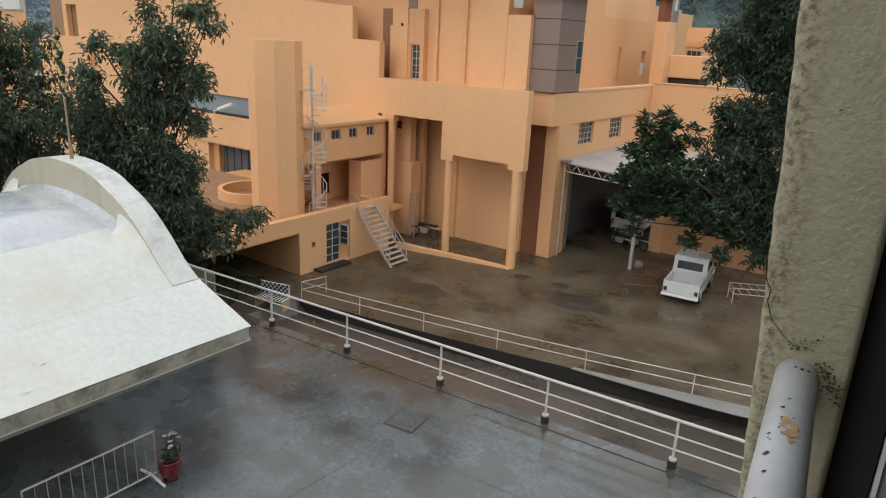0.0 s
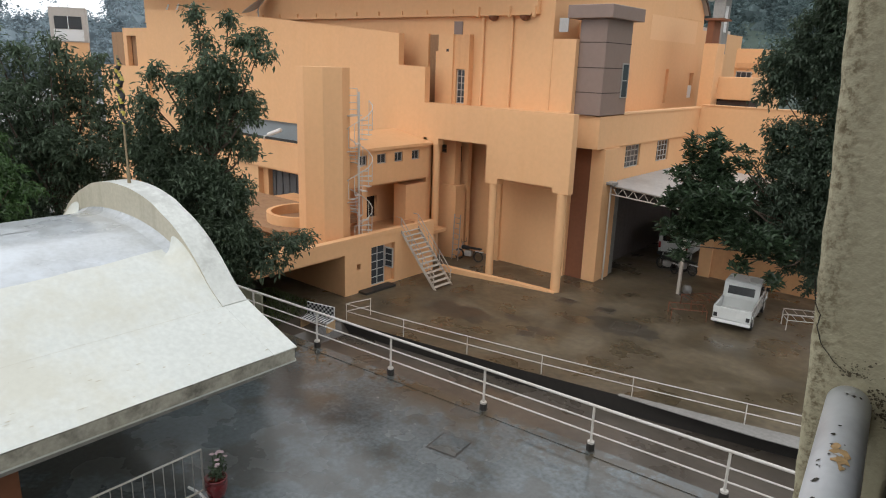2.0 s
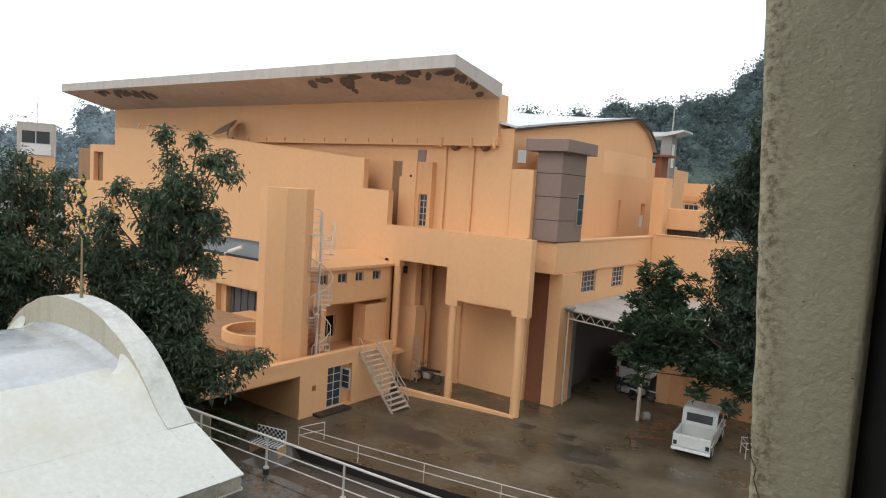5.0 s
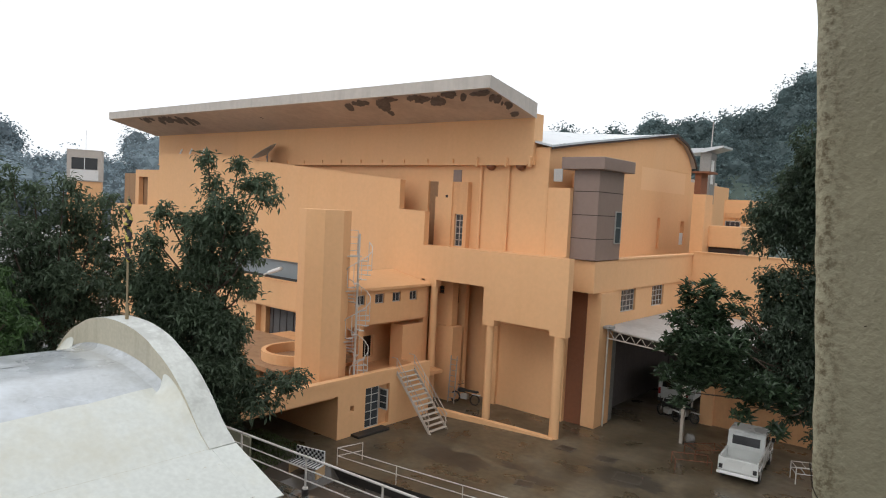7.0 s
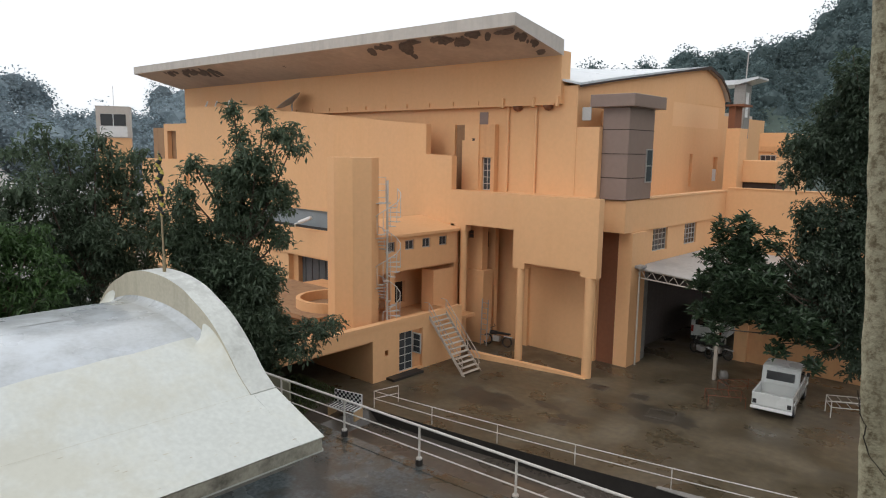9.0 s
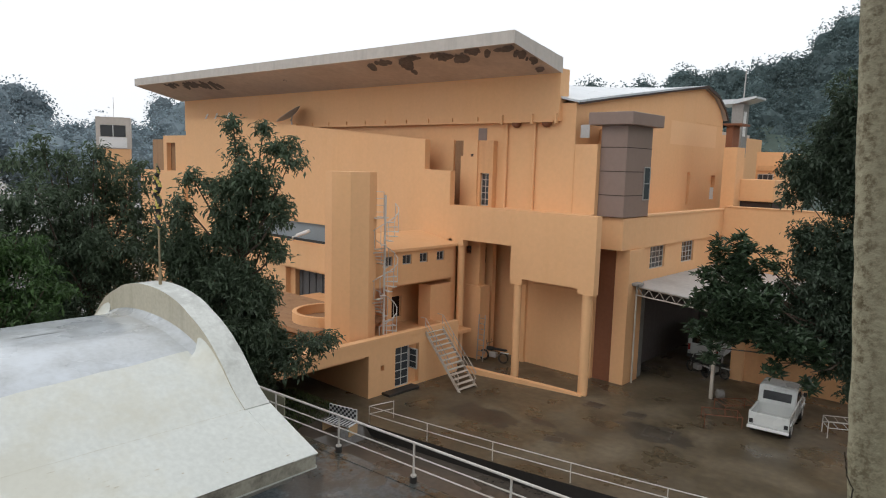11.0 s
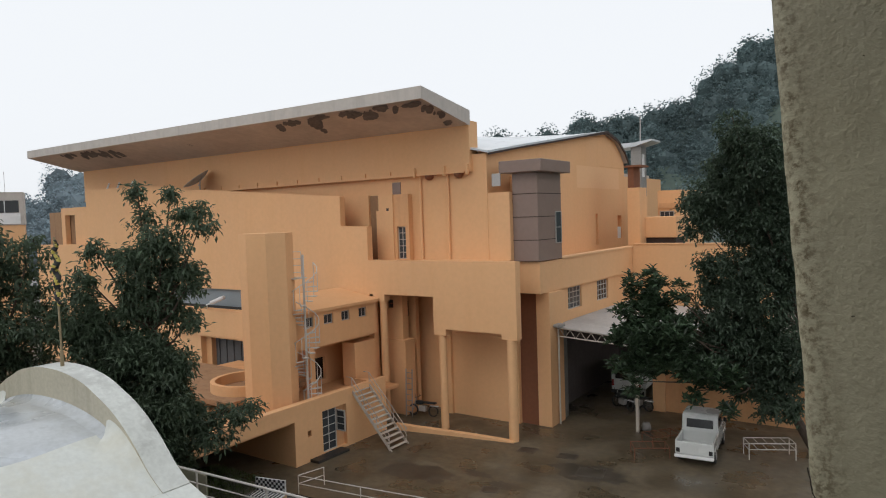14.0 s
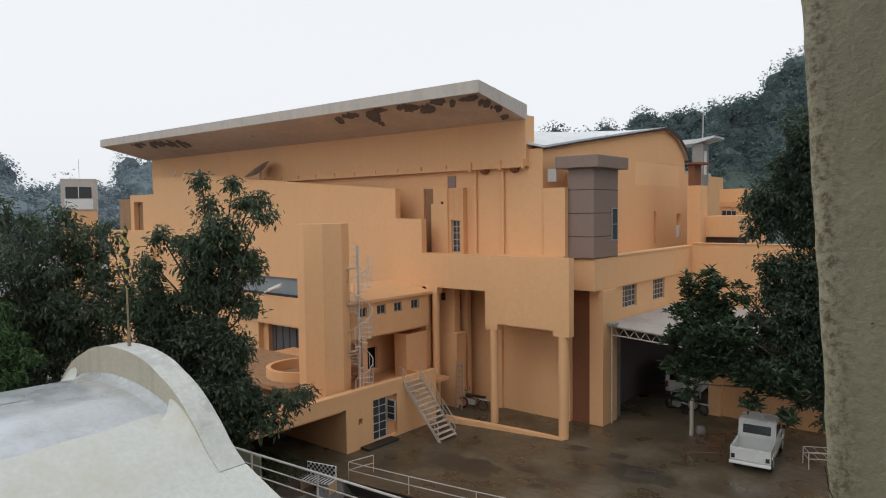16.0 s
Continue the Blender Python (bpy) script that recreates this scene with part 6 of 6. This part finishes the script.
for x in (-21.45, -19.55):
    bm = bmesh.new()
    bmesh.ops.create_icosphere(bm, subdivisions=2, radius=0.27, matrix=pose(x, 29.36, 13.08))
    bmesh.ops.bisect_plane(bm, geom=bm.verts[:] + bm.edges[:] + bm.faces[:], plane_co=(x, 29.3, 13.08), plane_no=(0, 0, 1), clear_outer=True)
    part("roof_vent", bm, BROWN, bld, "dark rounded vent basket")
part("wall_niche", boxes((-24.1, -23.52, 29.46, 29.51, 12.18, 12.84)), GREYPANEL, bld)
# ---- far tower house ----
TX, TY, _ = along(67.9, 75, 0)
ft = thing("tower_house", "small far orange tower house with a white band and dark window", "house", (TX, TY, 0))
rot = pose(TX, TY, 0, 0, 0, 64)
for nm, d, m_ in (("wall", (-1.45, 1.45, -1.45, 1.45, 0, 11.4), ORANGE), ("band", (-1.5, 1.5, -1.5, 1.5, 11.4, 14.3), EAVE), ("window", (-1.1, 1.1, -1.54, -1.5, 12.55, 13.65), DARKGLASS), ("mullion", (-0.03, 0.03, -1.58, -1.54, 12.55, 13.65), WHITE), ("sill", (-1.2, 1.2, -1.56, -1.5, 11.5, 12.5), WHITE), ("roof", (-1.52, 1.52, -1.52, 1.52, 14.3, 14.42), EAVE)):
    bm = boxes(d)
    bmesh.ops.transform(bm, matrix=rot, verts=bm.verts)
    part(nm, bm, m_, ft)
bar("aerial", [(TX, TY, 14.4), (TX, TY, 16.4)], 0.022, GREYSTEEL, ft)
# ---- standing water and damp on the yard ----
rng = random.Random(61)
for cx, cy, lx, ly in ((-17.5, 22.4, 1.7, 0.85), (-15.2, 23.5, 0.6, 0.3), (-13.6, 23.0, 0.7, 0.35), (-11.2, 25.9, 1.5, 0.9)):
    bm = bmesh.new()
    ring = []
    for k in range(60):
        a = 2 * math.pi * k / 60
        r = 1 + 0.45 * noise.noise(Vector((math.cos(a) * 2.4 + cx, math.sin(a) * 2.4, cy))) + 0.2 * noise.noise(Vector((math.cos(a) * 9, math.sin(a) * 9, cx))) + rng.uniform(-0.05, 0.05)
        ring.append(bm.verts.new((cx + lx * r * math.cos(a), cy + ly * r * math.sin(a), 0.004)))
    bm.faces.new(ring)
    tagged(mesh_ob("puddle", bm, WETPATCH), "dark damp patch of rain water on the yard", "puddle", kind="structure")
